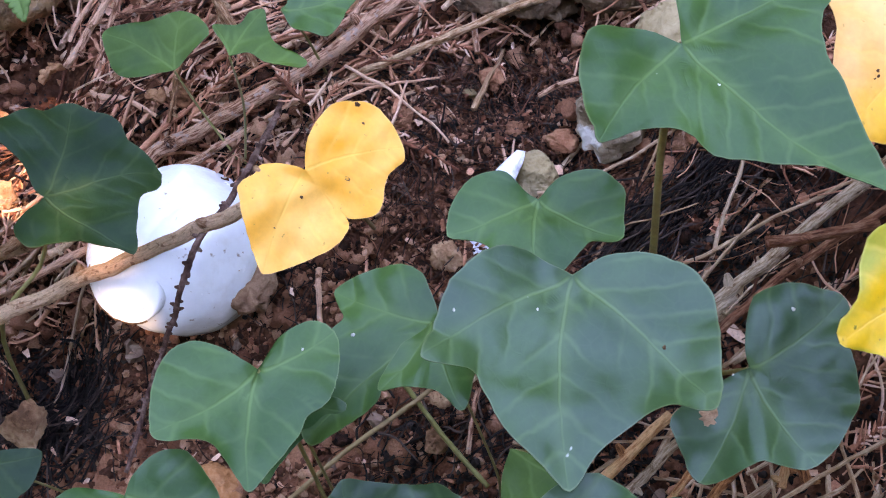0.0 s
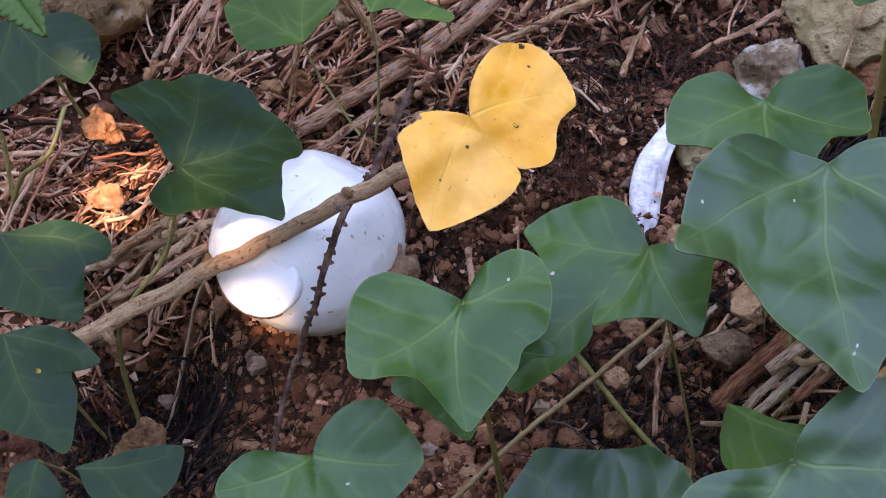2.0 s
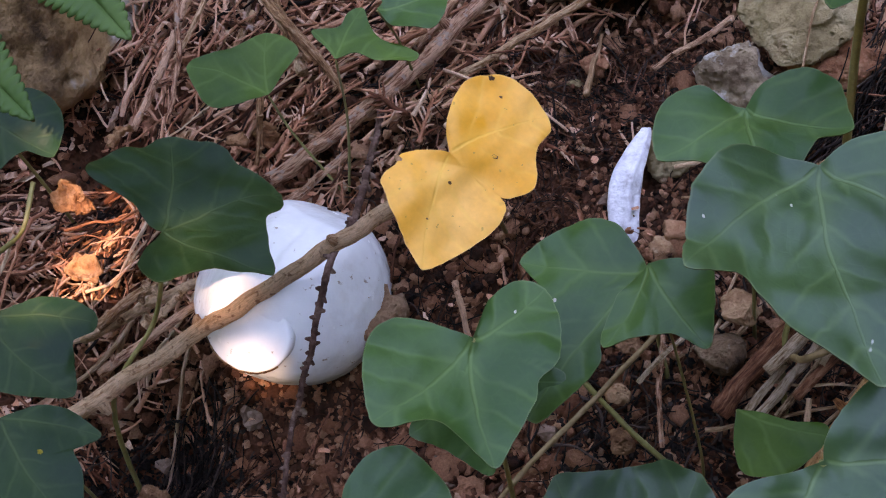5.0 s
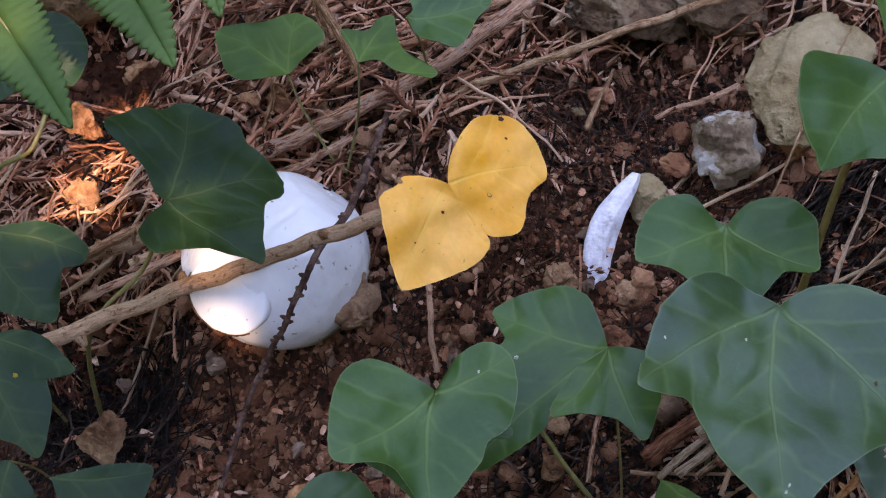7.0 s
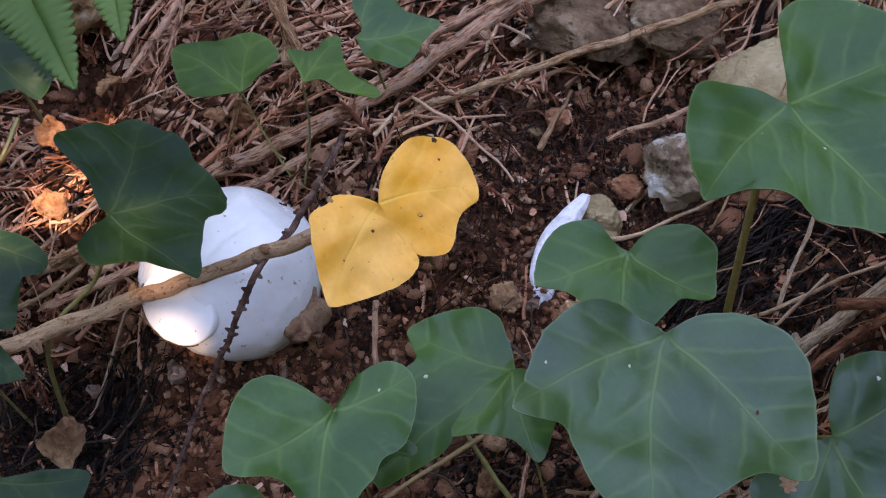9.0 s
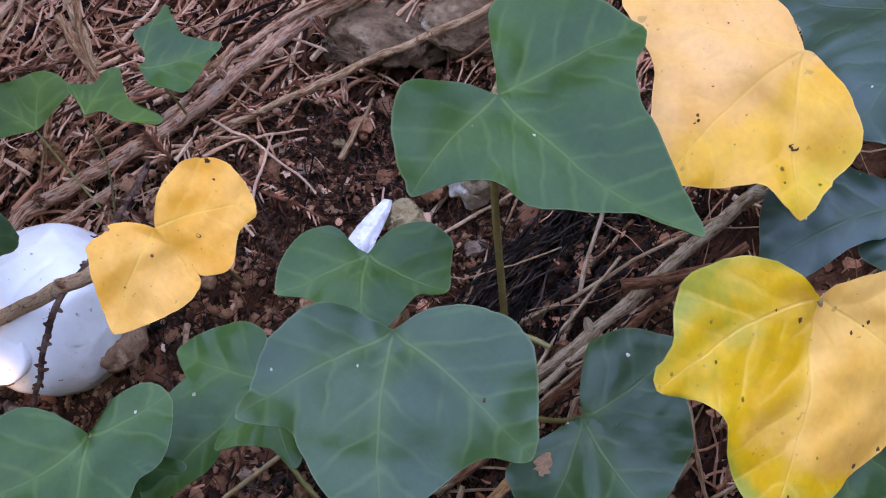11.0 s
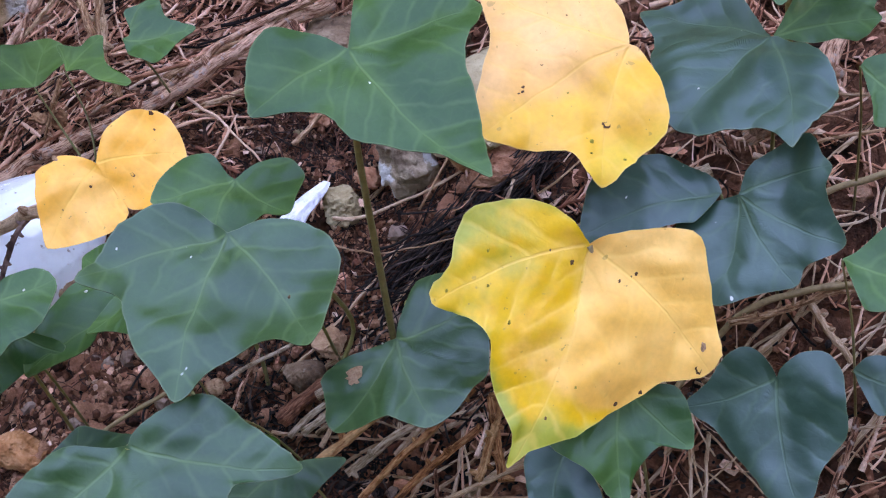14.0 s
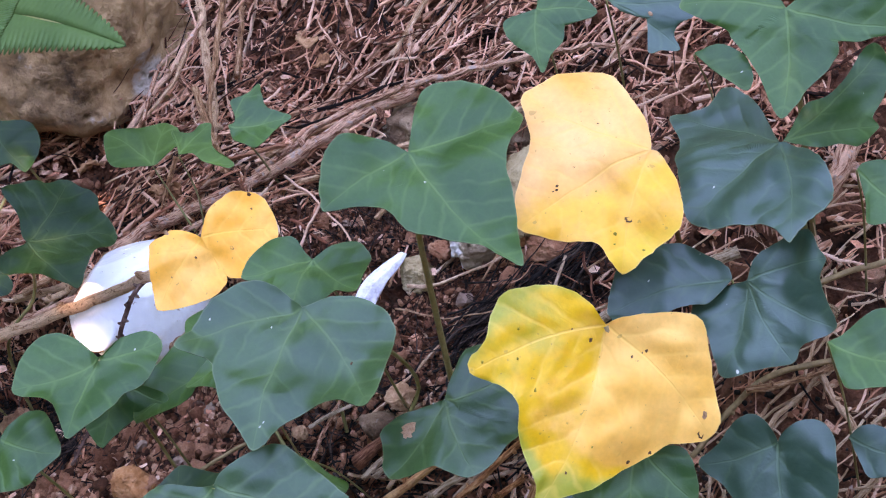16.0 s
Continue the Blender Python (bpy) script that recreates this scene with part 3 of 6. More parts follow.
def leaf(kind, place, turn, curl, rim, stalk=None, fold=0.0, marks=(), wave=0.0015, segs=112, rings=24):
    count[0] += 1
    rng = np.random.default_rng(count[0])
    edge = outline(rim, segs)
    jag = np.array([noise.noise(Vector((*(e * 700), count[0] * 3.1))) for e in edge])
    jag[0] = 0
    edge = edge * (1 + 0.016 * jag)[:, None]
    s = np.linspace(0, 1, rings + 1)[1:] ** 0.85
    uv = np.vstack([[[0, 0]], (edge[None] * s[:, None, None]).reshape(-1, 2)])
    u, v = uv[:, 0], uv[:, 1]
    off = count[0] * 7.3
    ends = np.concatenate([[0], np.repeat(s, segs)])
    tips = lobes(edge)
    mains, side = ribs(uv, edge, tips, -1.6 if kind == "turning" else 1.0)
    groove = np.zeros(len(uv))
    for m_, tip in zip(mains, tips):
        groove = np.maximum(groove, np.exp(-(m_[:, 0] / 4.0) ** 2) * np.clip(m_[:, 1] * 12, 0, 1) * (1 - 0.6 * np.clip(m_[:, 1], 0, 1)))
    h = curl[0] * u * u + curl[1] * u * v + curl[2] * v * v + fold * np.abs(mains[0][:, 0]) * 0.001 - (0.0007 if kind in ("deep", "fresh", "yellow", "cream") else 0.0012) * groove * np.clip(max(r for _, r in rim) / 26, 0.35, 1.0)
    aged = kind in ("yellow", "cream", "turning")
    for freq, size in ((85, wave), (200, wave * (0.28 if aged else 0.22))):
        h = h + size * (1.3 if kind == "turning" else 1.7 if aged else 1.35 if kind in ("mid", "dark") else 1.0) * np.array([noise.noise(Vector((a * freq, b * freq, off))) for a, b in uv])
    h = h + 0.0013 * ends ** 4 * np.array([noise.noise(Vector((a * 150, b * 150, off + 5))) for a, b in uv])
    faces = [(0, 1 + j, 1 + (j + 1) % segs) for j in range(segs)]
    for r in range(rings - 1):
        o = 1 + r * segs
        faces += [(o + j, o + segs + j, o + segs + (j + 1) % segs, o + (j + 1) % segs) for j in range(segs)]
    n = len(uv)
    top = np.stack([u, v, h], 1)
    under = top - (0, 0, 0.00022)
    last = np.arange(n - segs, n)
    verts = np.vstack([top, under, top[last], under[last]])
    under_faces = [tuple(n + i for i in q[::-1]) for q in faces]
    strip = [(2 * n + j, 2 * n + segs + j, 2 * n + segs + (j + 1) % segs, 2 * n + (j + 1) % segs) for j in range(segs)]
    faces = faces + under_faces + strip
    area = np.sum(edge[:, 0] * np.roll(edge[:, 1], -1) - edge[:, 1] * np.roll(edge[:, 0], -1))
    if area < 0:
        faces = [q[::-1] for q in faces]
    m = pose(*place, *turn)
    notch = m @ Vector((*edge[0], float(h[n - segs])))
    if stalk is None:
        foot = Vector((notch.x + 0.012 + rng.uniform(-0.006, 0.006), notch.y + 0.014 + rng.uniform(-0.006, 0.006), 0))
        foot.z = soil(foot.x, foot.y) - 0.003
        stalk = (notch.lerp(foot, 0.45) + Vector((0, 0, 0.004)), foot)
    foot = Vector(stalk[-1])
    foot.z = min(foot.z, soil(foot.x, foot.y) - 0.002)
    thing = base("ivy_leaf", foot)
    tagged(thing, LABELS[kind], "ivy leaf", "ivy leaves")
    blade = link("blade", verts, faces, LEAF[kind])
    blade.matrix_world = m
    me = blade.data
    both = lambda a: np.concatenate([a, a, a[last], a[last]])
    for k in range(5):
        put(me, "main%d" % k, both(mains[k]), "FLOAT_VECTOR")
    put(me, "side", both(side), "FLOAT_VECTOR")
    put(me, "rim", both(ends))
    if kind == "turning":
        mid, way = mains[0][:, 0], mains[0][:, 1]
        patch = np.where(mid < 0, 0.55 + np.clip(-mid * 0.035, 0, 0.55) - np.clip(way - 0.25, 0, 0.4) * 1.3, -0.55 + np.clip((way - 0.40) * 2.4, 0, 0.85)) + np.clip((way - 0.58) * 5.5, 0, 2.0) + np.where(mid < 0, 0.35, 0.25) * np.clip((ends - 0.88) * 8, 0, 1)
        put(me, "patch", both(patch))
    if kind == "cream":
        put(me, "patch", both(np.clip(v * 1000 / 9, -0.9, 0.75) + np.clip((v * 1000 - 16) / 10, 0, 0.5)))
    bpy.context.view_layer.update()
    blade.parent = thing
    blade.matrix_parent_inverse = thing.matrix_world.inverted()
    bpy.context.view_layer.update()
    for mu, mv, size, what in marks:
        k = int(np.argmin((u - mu * 0.001) ** 2 + (v - mv * 0.001) ** 2))
        spot(m, top[k], size * 0.001, what, blade, k)
    line = spline([notch - Vector((0, 0, 0.0006)), *[Vector(p) for p in stalk[:-1]], foot], 18)
    vv, ff = tube_data(line, np.linspace(0.0005, 0.0007, 18) * np.clip(max(r for _, r in rim) / 26, 0.5, 1.2) * (1.15 if kind == "green" and place[2] > 0.05 else 1.0), 8)
    link("petiole", vv, ff, VINE if kind in ("yellow", "cream", "turning") else STEM, thing, "thin green stalk")


leaf("mid", (0.0534, -0.0646, 0.0369), (-1.3, 5.8, -88.0), (-0.9, 5.4, 6.5),
     ((180, 12.2), (168, 14.9), (158, 17.1), (142, 20.8), (128, 23.4), (116, 24.7), (105, 24.7), (87, 23.8), (71, 24.6), (59, 25.8), (55, 23.8), (50, 19.3), (32, 17.5), (8, 20.0), (-4, 25.8), (-15, 22.7), (-34, 20.4), (-58, 18.2), (-70, 18.5), (-74, 22.4), (-78, 26.0), (-83, 25.7), (-95, 23.6), (-110, 23.1), (-126, 22.1), (-142, 20.8), (-155, 18.8), (-166, 15.2)),
     ((0.0630, -0.0340, 0.0060), (0.0680, -0.0215, -0.0250), (0.0640, -0.0270, -0.0420), (0.0660, -0.0330, -0.0560)),
     marks=((-5.9, -6.0, 0.30, "pale"), (-4.8, -19.9, 0.30, "pale"), (0.7, 15.4, 0.42, "brown")))
leaf("green", (-0.0037, -0.0649, 0.0154), (-8.7, 4.7, -106.8), (0.6, -0.0, 0.5),
     ((-180, 5.2), (178, 8.3), (173, 13.7), (165, 18.6), (155, 20.4), (145, 20.0), (126, 17.0), (106, 14.6), (91, 11.6), (72, 12.1), (44, 14.0), (25, 17.9), (18, 16.0), (6, 12.8), (-10, 11.0), (-26, 12.6), (-37, 16.6), (-45, 18.2), (-60, 17.1), (-79, 16.5), (-98, 16.0), (-116, 14.1), (-131, 10.7), (-152, 6.9)),
     marks=((-12.6, 5.9, 0.30, "pale"),))
leaf("green", (0.0293, -0.0548, 0.0127), (26.6, 6.5, -88.7), (-1.6, -1.3, -0.1),
     ((-180, 8.0), (157, 8.0), (130, 9.5), (114, 11.3), (79, 9.8), (51, 10.2), (27, 11.4), (17, 7.7), (-2, 5.5), (-57, 7.1), (-69, 11.6), (-84, 10.9), (-103, 8.6), (-128, 7.9), (-153, 7.7)),
     ((0.0350, -0.0480, -0.0100), (0.0434, -0.0455, -0.0494), (0.0450, -0.0450, -0.0640)))
leaf("green", (0.0164, -0.0460, 0.0042), (-4.8, 16.9, -170.0), (-0.7, 2.0, 1.8),
     ((180, 14.5), (165, 9.9), (135, 7.6), (101, 9.1), (93, 11.8), (80, 14.4), (63, 19.6), (53, 23.0), (38, 19.8), (14, 13.7), (-24, 8.7), (-57, 7.4), (-64, 11.1), (-70, 14.3), (-91, 14.3), (-108, 15.8), (-126, 17.4), (-139, 17.3), (-158, 15.4)),
     ((0.0330, -0.0300, -0.0150), (0.0395, -0.0170, -0.0420), (0.0436, -0.0207, -0.0620)),
     marks=((2.3, -2.2, 0.50, "pale"),))
leaf("green", (0.0478, -0.0359, 0.0319), (6.5, 2.9, -88.9), (1.5, -0.1, 3.9),
     ((180, 4.8), (163, 8.1), (150, 11.4), (134, 14.4), (119, 15.8), (107, 16.4), (88, 15.3), (71, 15.9), (65, 14.4), (61, 10.9), (43, 10.2), (22, 11.3), (8, 12.6), (-2, 13.5), (-20, 11.7), (-46, 10.5), (-68, 11.4), (-76, 14.1), (-75, 16.7), (-87, 16.8), (-108, 16.1), (-124, 15.5), (-138, 13.6), (-150, 11.2), (-160, 7.2)))
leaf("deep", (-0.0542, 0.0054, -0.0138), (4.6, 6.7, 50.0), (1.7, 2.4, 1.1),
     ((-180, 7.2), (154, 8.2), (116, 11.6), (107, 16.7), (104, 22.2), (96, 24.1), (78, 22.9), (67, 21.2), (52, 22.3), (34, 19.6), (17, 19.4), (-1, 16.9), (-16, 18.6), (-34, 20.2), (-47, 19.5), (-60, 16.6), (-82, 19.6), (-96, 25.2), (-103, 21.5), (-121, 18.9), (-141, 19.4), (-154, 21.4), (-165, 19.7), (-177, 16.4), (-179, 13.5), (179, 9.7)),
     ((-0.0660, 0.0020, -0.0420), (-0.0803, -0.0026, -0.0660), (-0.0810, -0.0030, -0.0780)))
leaf("yellow", (0.0035, -0.0026, -0.0033), (18.6, 27.4, -34.7), (1.0, 1.4, 0.5),
     ((-180, 4.9), (-173, 7.2), (-163, 11.0), (-154, 13.9), (-146, 14.5), (-137, 17.5), (-128, 17.9), (-111, 18.2), (-94, 19.9), (-83, 22.0), (-77, 22.1), (-68, 19.0), (-51, 15.4), (-32, 13.1), (-17, 11.3), (-8, 9.7), (-10, 8.4), (4, 10.7), (17, 13.1), (31, 13.6), (52, 14.4), (59, 16.6), (63, 19.1), (74, 20.2), (89, 20.9), (102, 21.4), (114, 20.1), (126, 18.2), (137, 14.7), (150, 10.9), (163, 7.4)),
     marks=((-1.4, -4.4, 0.45, "brown"), (2.8, 5.1, 0.60, "ring"), (-0.5, -13.4, 0.25, "brown"), (-3.3, 16.3, 0.35, "brown"), (-7.4, 18.0, 0.70, "brown"), (-12.2, -7.0, 0.85, "tan"),))
leaf("green", (0.0779, -0.0223, 0.0575), (7.4, 9.3, -38.6), (1.7, 8.0, 2.6),
     ((-180, 8.9), (162, 13.7), (152, 21.3), (145, 26.7), (128, 30.0), (107, 28.2), (84, 26.0), (76, 23.3), (71, 20.1), (51, 18.1), (28, 21.6), (7, 29.0), (0, 34.9), (-3, 30.5), (-7, 24.0), (-19, 19.3), (-39, 16.6), (-58, 15.7), (-78, 14.5), (-94, 15.9), (-101, 20.3), (-102, 26.6), (-113, 26.5), (-129, 25.8), (-142, 25.0), (-155, 23.6), (-165, 18.6), (-174, 12.0)),
     ((0.0712, -0.0164, 0.0317), (0.0745, -0.0164, -0.0100), (0.0780, -0.0140, -0.0420)),
     marks=((1.1, -2.5, 0.30, "pale"),))
leaf("cream", (0.1164, -0.0090, 0.0538), (-20.0, 5.5, -148.2), (3.6, -7.4, -6.5),
     ((180, 13.0), (178, 14.5), (161, 16.2), (141, 19.4), (126, 22.7), (117, 23.7), (102, 23.4), (92, 24.4), (80, 26.5), (73, 23.7), (68, 19.9), (60, 18.8), (36, 21.3), (19, 25.7), (2, 22.3), (-16, 18.8), (-44, 18.2), (-59, 22.8), (-68, 27.6), (-82, 28.3), (-95, 30.2), (-108, 31.0), (-117, 29.2), (-126, 24.6), (-143, 18.9), (-167, 14.7)),
     marks=((11.2, 0.7, 0.42, "brown"), (12.0, 1.3, 0.34, "brown"), (12.8, 1.6, 0.24, "brown"), (-1.6, 14.3, 0.95, "ring"), (5.7, -2.8, 0.28, "ring"), (-4.0, -11.9, 0.25, "brown"), (-2.1, 21.9, 0.40, "olive"), (4.3, 18.4, 0.35, "olive"), (3.2, 16.5, 0.55, "olive"), (3.5, 5.0, 0.25, "olive"), (8.0, 8.5, 0.22, "olive")))
leaf("turning", (0.1232, -0.0604, 0.0359), (-21.1, 42.1, -97.0), (0.6, -6.3, 2.8),
     ((180, 13.7), (171, 15.8), (154, 20.4), (140, 26.5), (134, 28.0), (125, 27.7), (104, 27.1), (90, 29.5), (84, 30.2), (77, 29.7), (72, 27.0), (64, 23.0), (50, 21.8), (32, 21.5), (10, 24.1), (-7, 27.7), (-13, 31.9), (-16, 26.3), (-30, 22.2), (-45, 19.7), (-62, 17.3), (-75, 19.3), (-79, 23.0), (-83, 27.5), (-90, 27.7), (-99, 25.8), (-112, 27.3), (-122, 28.3), (-132, 26.5), (-143, 24.3), (-154, 21.8), (-165, 18.5), (-174, 15.1)), fold=-0.07,
     marks=((6.2, 27.0, 1.00, "ring"), (0.9, 27.0, 0.90, "tan"), (-9.6, -2.5, 0.50, "brown"), (-7.8, 7.8, 0.40, "brown"), (-9.6, 10.6, 0.42, "brown"), (-8.9, 9.6, 0.22, "brown"), (20.3, -1.4, 0.38, "brown"), (11.9, 17.1, 0.5, "brown"), (15.4, 12.9, 0.55, "brown"),
            (-10.9, -7.1, 0.25, "brown"), (-8.6, -18.8, 0.35, "olive"), (0.8, -25.4, 0.40, "olive"), (13.5, 3.9, 0.28, "olive"), (4.0, -12.0, 0.45, "olive"), (-2.0, -17.0, 0.35, "olive")))
leaf("mid", (0.0909, -0.0593, 0.0148), (11.4, 3.5, -40.7), (-0.9, -0.3, -0.7),
     ((-180, 5.2), (158, 9.4), (141, 16.5), (132, 19.1), (117, 21.1), (104, 22.3), (92, 23.6), (82, 20.9), (70, 16.9), (55, 15.9), (35, 15.9), (14, 15.0), (-9, 15.6), (-29, 16.0), (-47, 14.6), (-62, 14.5), (-76, 18.7), (-84, 21.7), (-93, 21.9), (-105, 20.0), (-120, 19.5), (-128, 16.2), (-139, 10.7), (-161, 7.0)),
     ((0.0830, -0.0420, -0.0100), (0.0708, -0.0135, -0.0540)),
     marks=((-6.1, -10.3, 2.00, "tan"), (-4.8, -12.0, 1.30, "tan"), (-6.3, 14.5, 0.45, "pale"), (-6.7, -2.6, 0.28, "pale")))
leaf("dark", (0.1348, -0.0198, 0.0276), (-20.0, 4.4, -169.8), (-0.0, 0.0, 0.0),
     ((180, 15.6), (152, 11.4), (139, 8.6), (103, 6.9), (68, 9.6), (46, 14.2), (26, 16.2), (5, 13.9), (-24, 12.8), (-52, 12.4), (-75, 10.8), (-112, 11.0), (-145, 12.5), (-169, 15.1)))
leaf("dark", (0.1596, -0.0242, 0.0297), (42.7, 6.5, -44.4), (0.5, -0.3, 1.5),
     ((-180, 8.7), (155, 11.9), (135, 14.3), (109, 20.1), (93, 17.6), (82, 17.4), (73, 14.3), (51, 13.7), (28, 16.9), (11, 14.6), (-7, 12.5), (-21, 15.0), (-47, 15.0), (-76, 20.5), (-91, 18.5), (-114, 17.3), (-128, 20.2), (-145, 18.8), (-161, 12.0)))
leaf("dark", (0.1500, 0.0056, 0.0458), (10.4, 15.0, -135.2), (-1.7, -1.2, -0.7),
     ((180, 10.3), (177, 11.6), (145, 15.8), (127, 19.9), (110, 23.7), (101, 24.9), (89, 25.6), (79, 25.9), (72, 27.6), (69, 23.6), (62, 19.7), (49, 18.9), (30, 20.0), (15, 20.2), (3, 19.9), (-23, 17.0), (-51, 18.1), (-62, 20.1), (-76, 21.8), (-87, 30.9), (-97, 29.3), (-107, 28.7), (-116, 32.1), (-127, 27.3), (-135, 21.9), (-144, 17.3), (-161, 12.2)),
     marks=((9.1, -1.6, 0.30, "pale"),))
leaf("dark", (0.1662, -0.0511, 0.0014), (20.5, 37.6, -83.2), (-0.6, 1.1, -0.6),
     ((180, 6.8), (-174, 9.0), (-163, 12.7), (-150, 15.0), (-132, 15.3), (-108, 15.7), (-93, 19.0), (-85, 17.7), (-71, 13.6), (-44, 13.1), (-16, 15.1), (-5, 18.2), (12, 21.0), (23, 19.6), (36, 15.6), (54, 14.6), (73, 15.1), (94, 14.5), (116, 15.4), (133, 16.1), (145, 15.3), (158, 13.0), (172, 9.3)))
leaf("dark", (0.1899, -0.0397, 0.0003), (27.5, 0.9, -19.1), (-0.0, -0.0, -0.0),
     ((180, 7.8), (153, 7.2), (121, 6.2), (78, 5.3), (40, 6.5), (12, 7.3), (-23, 6.7), (-70, 6.5), (-92, 6.7), (-133, 5.4)))
leaf("green", (0.1837, -0.0436, 0.0414), (16.2, -9.1, -9.8), (-0.0, -0.0, 0.0),
     ((-180, 11.0), (150, 8.6), (107, 9.8), (84, 10.8), (44, 12.2), (-2, 12.7), (-40, 12.3), (-74, 9.0), (-114, 11.0), (-143, 9.8)))
leaf("green", (0.1370, -0.0689, 0.0106), (-1.4, 34.1, -71.7), (0.0, 0.0, 0.0),
     ((180, 11.3), (147, 11.5), (131, 13.3), (109, 12.8), (72, 12.5), (62, 5.8), (-1, 7.3), (-13, 13.6), (-32, 12.5), (-61, 11.5), (-95, 17.1), (-130, 10.4)))
leaf("dark", (0.1234, -0.0731, -0.0034), (3.0, 23.8, -94.7), (0.0, 0.0, -0.0),
     ((180, 8.3), (129, 6.8), (80, 9.7), (50, 10.9), (0, 10.5), (-35, 7.8), (-87, 7.0), (-121, 9.3), (-153, 8.9)))
leaf("mid", (0.0488, -0.1006, 0.0216), (14.3, 16.5, -44.5), (-0.0, -0.0, -0.0),
     ((-180, 7.9), (164, 9.9), (142, 12.7), (123, 17.1), (109, 19.5), (89, 20.7), (74, 23.8), (60, 28.6), (57, 24.7), (55, 17.4), (40, 15.4), (24, 16.8), (9, 17.2), (-25, 18.1), (-62, 19.8), (-88, 27.1), (-100, 32.3), (-109, 30.3), (-121, 26.1), (-132, 22.1), (-144, 18.5), (-157, 11.7)))
leaf("green", (-0.0238, -0.0791, -0.0017), (25.3, 6.6, -33.6), (0.1, 0.1, 0.1),
     ((180, 3.1), (137, 5.5), (112, 9.2), (95, 11.8), (80, 13.5), (60, 14.1), (38, 15.5), (25, 14.0), (8, 12.4), (-8, 12.4), (-48, 11.7), (-90, 13.4), (-114, 16.1), (-136, 19.1), (-148, 16.7), (-159, 13.1), (-166, 7.6)))
leaf("fresh", (-0.0412, 0.0490, -0.0157), (-6.9, -20.3, 129.3), (0.4, 0.3, 1.4),
     ((180, 7.4), (-143, 7.5), (-117, 11.0), (-106, 12.8), (-83, 11.9), (-57, 9.4), (-15, 6.3), (20, 8.7), (44, 13.1), (67, 12.6), (96, 12.4), (119, 9.9), (151, 7.4)),
     ((-0.0330, 0.0440, -0.0320), (-0.0222, 0.0385, -0.0420)))
leaf("fresh", (-0.0137, 0.0376, -0.0013), (18.2, -7.5, 30.0), (0.7, -0.8, -0.2),
     ((-180, 7.9), (153, 8.7), (132, 11.8), (114, 7.1), (81, 7.9), (58, 8.1), (46, 4.8), (-19, 2.9), (-44, 6.1), (-44, 11.1), (-58, 11.6), (-75, 8.4), (-107, 5.2), (-159, 4.0)),
     ((-0.0200, 0.0380, -0.0250), (-0.0222, 0.0385, -0.0420)))
leaf("green", (-0.0026, 0.0538, -0.0024), (9.9, -5.3, 24.0), (-0.6, 1.7, 1.9),
     ((-180, 8.6), (159, 6.7), (127, 11.0), (104, 9.6), (78, 13.7), (69, 9.7), (40, 5.4), (0, 7.8), (-14, 11.8), (-46, 8.9), (-79, 10.8), (-97, 12.0), (-117, 10.2), (-143, 9.7)))
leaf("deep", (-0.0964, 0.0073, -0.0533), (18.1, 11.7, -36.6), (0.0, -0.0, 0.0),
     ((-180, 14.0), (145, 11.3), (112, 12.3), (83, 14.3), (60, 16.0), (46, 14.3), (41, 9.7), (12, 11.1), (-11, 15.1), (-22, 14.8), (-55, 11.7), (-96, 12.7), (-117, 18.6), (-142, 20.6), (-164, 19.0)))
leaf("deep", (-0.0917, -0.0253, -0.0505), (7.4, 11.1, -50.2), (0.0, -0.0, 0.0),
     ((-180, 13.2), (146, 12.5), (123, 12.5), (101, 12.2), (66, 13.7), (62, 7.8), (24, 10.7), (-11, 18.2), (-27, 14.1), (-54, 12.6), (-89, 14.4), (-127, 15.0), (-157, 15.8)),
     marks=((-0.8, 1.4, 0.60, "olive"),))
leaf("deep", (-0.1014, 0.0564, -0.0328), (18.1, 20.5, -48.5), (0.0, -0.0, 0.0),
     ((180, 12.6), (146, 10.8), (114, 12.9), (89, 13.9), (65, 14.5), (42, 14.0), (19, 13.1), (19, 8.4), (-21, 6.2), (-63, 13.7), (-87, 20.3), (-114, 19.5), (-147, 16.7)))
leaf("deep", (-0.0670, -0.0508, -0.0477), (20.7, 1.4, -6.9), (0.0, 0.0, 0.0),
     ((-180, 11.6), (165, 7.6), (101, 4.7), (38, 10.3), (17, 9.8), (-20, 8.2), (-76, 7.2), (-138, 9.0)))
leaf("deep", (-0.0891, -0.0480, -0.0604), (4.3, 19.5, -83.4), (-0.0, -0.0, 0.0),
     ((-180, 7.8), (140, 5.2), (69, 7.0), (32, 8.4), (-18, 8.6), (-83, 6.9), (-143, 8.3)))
leaf("green", (0.0901, 0.0615, 0.0389), (25.0, 18.4, -41.9), (0.0, -0.0, -0.0),
     ((-180, 6.5), (158, 10.7), (117, 12.1), (72, 13.7), (63, 12.6), (65, 7.2), (52, 4.4), (3, 6.0), (-32, 9.0), (-44, 14.0), (-64, 10.3), (-109, 11.9), (-134, 13.3), (-150, 9.6)))
leaf("green", (0.1565, 0.0217, 0.0744), (17.8, 26.6, -69.4), (0.0, 0.0, -0.0),
     ((180, 7.3), (166, 8.9), (149, 12.2), (114, 19.7), (93, 29.7), (79, 30.2), (76, 20.1), (69, 15.2), (72, 10.8), (51, 11.9), (23, 12.6), (4, 13.9), (-7, 17.0), (-18, 20.7), (-28, 17.4), (-49, 12.4), (-76, 11.4), (-102, 13.9), (-113, 16.1), (-116, 22.0), (-116, 27.8), (-128, 28.2), (-146, 21.3), (-173, 10.7)))
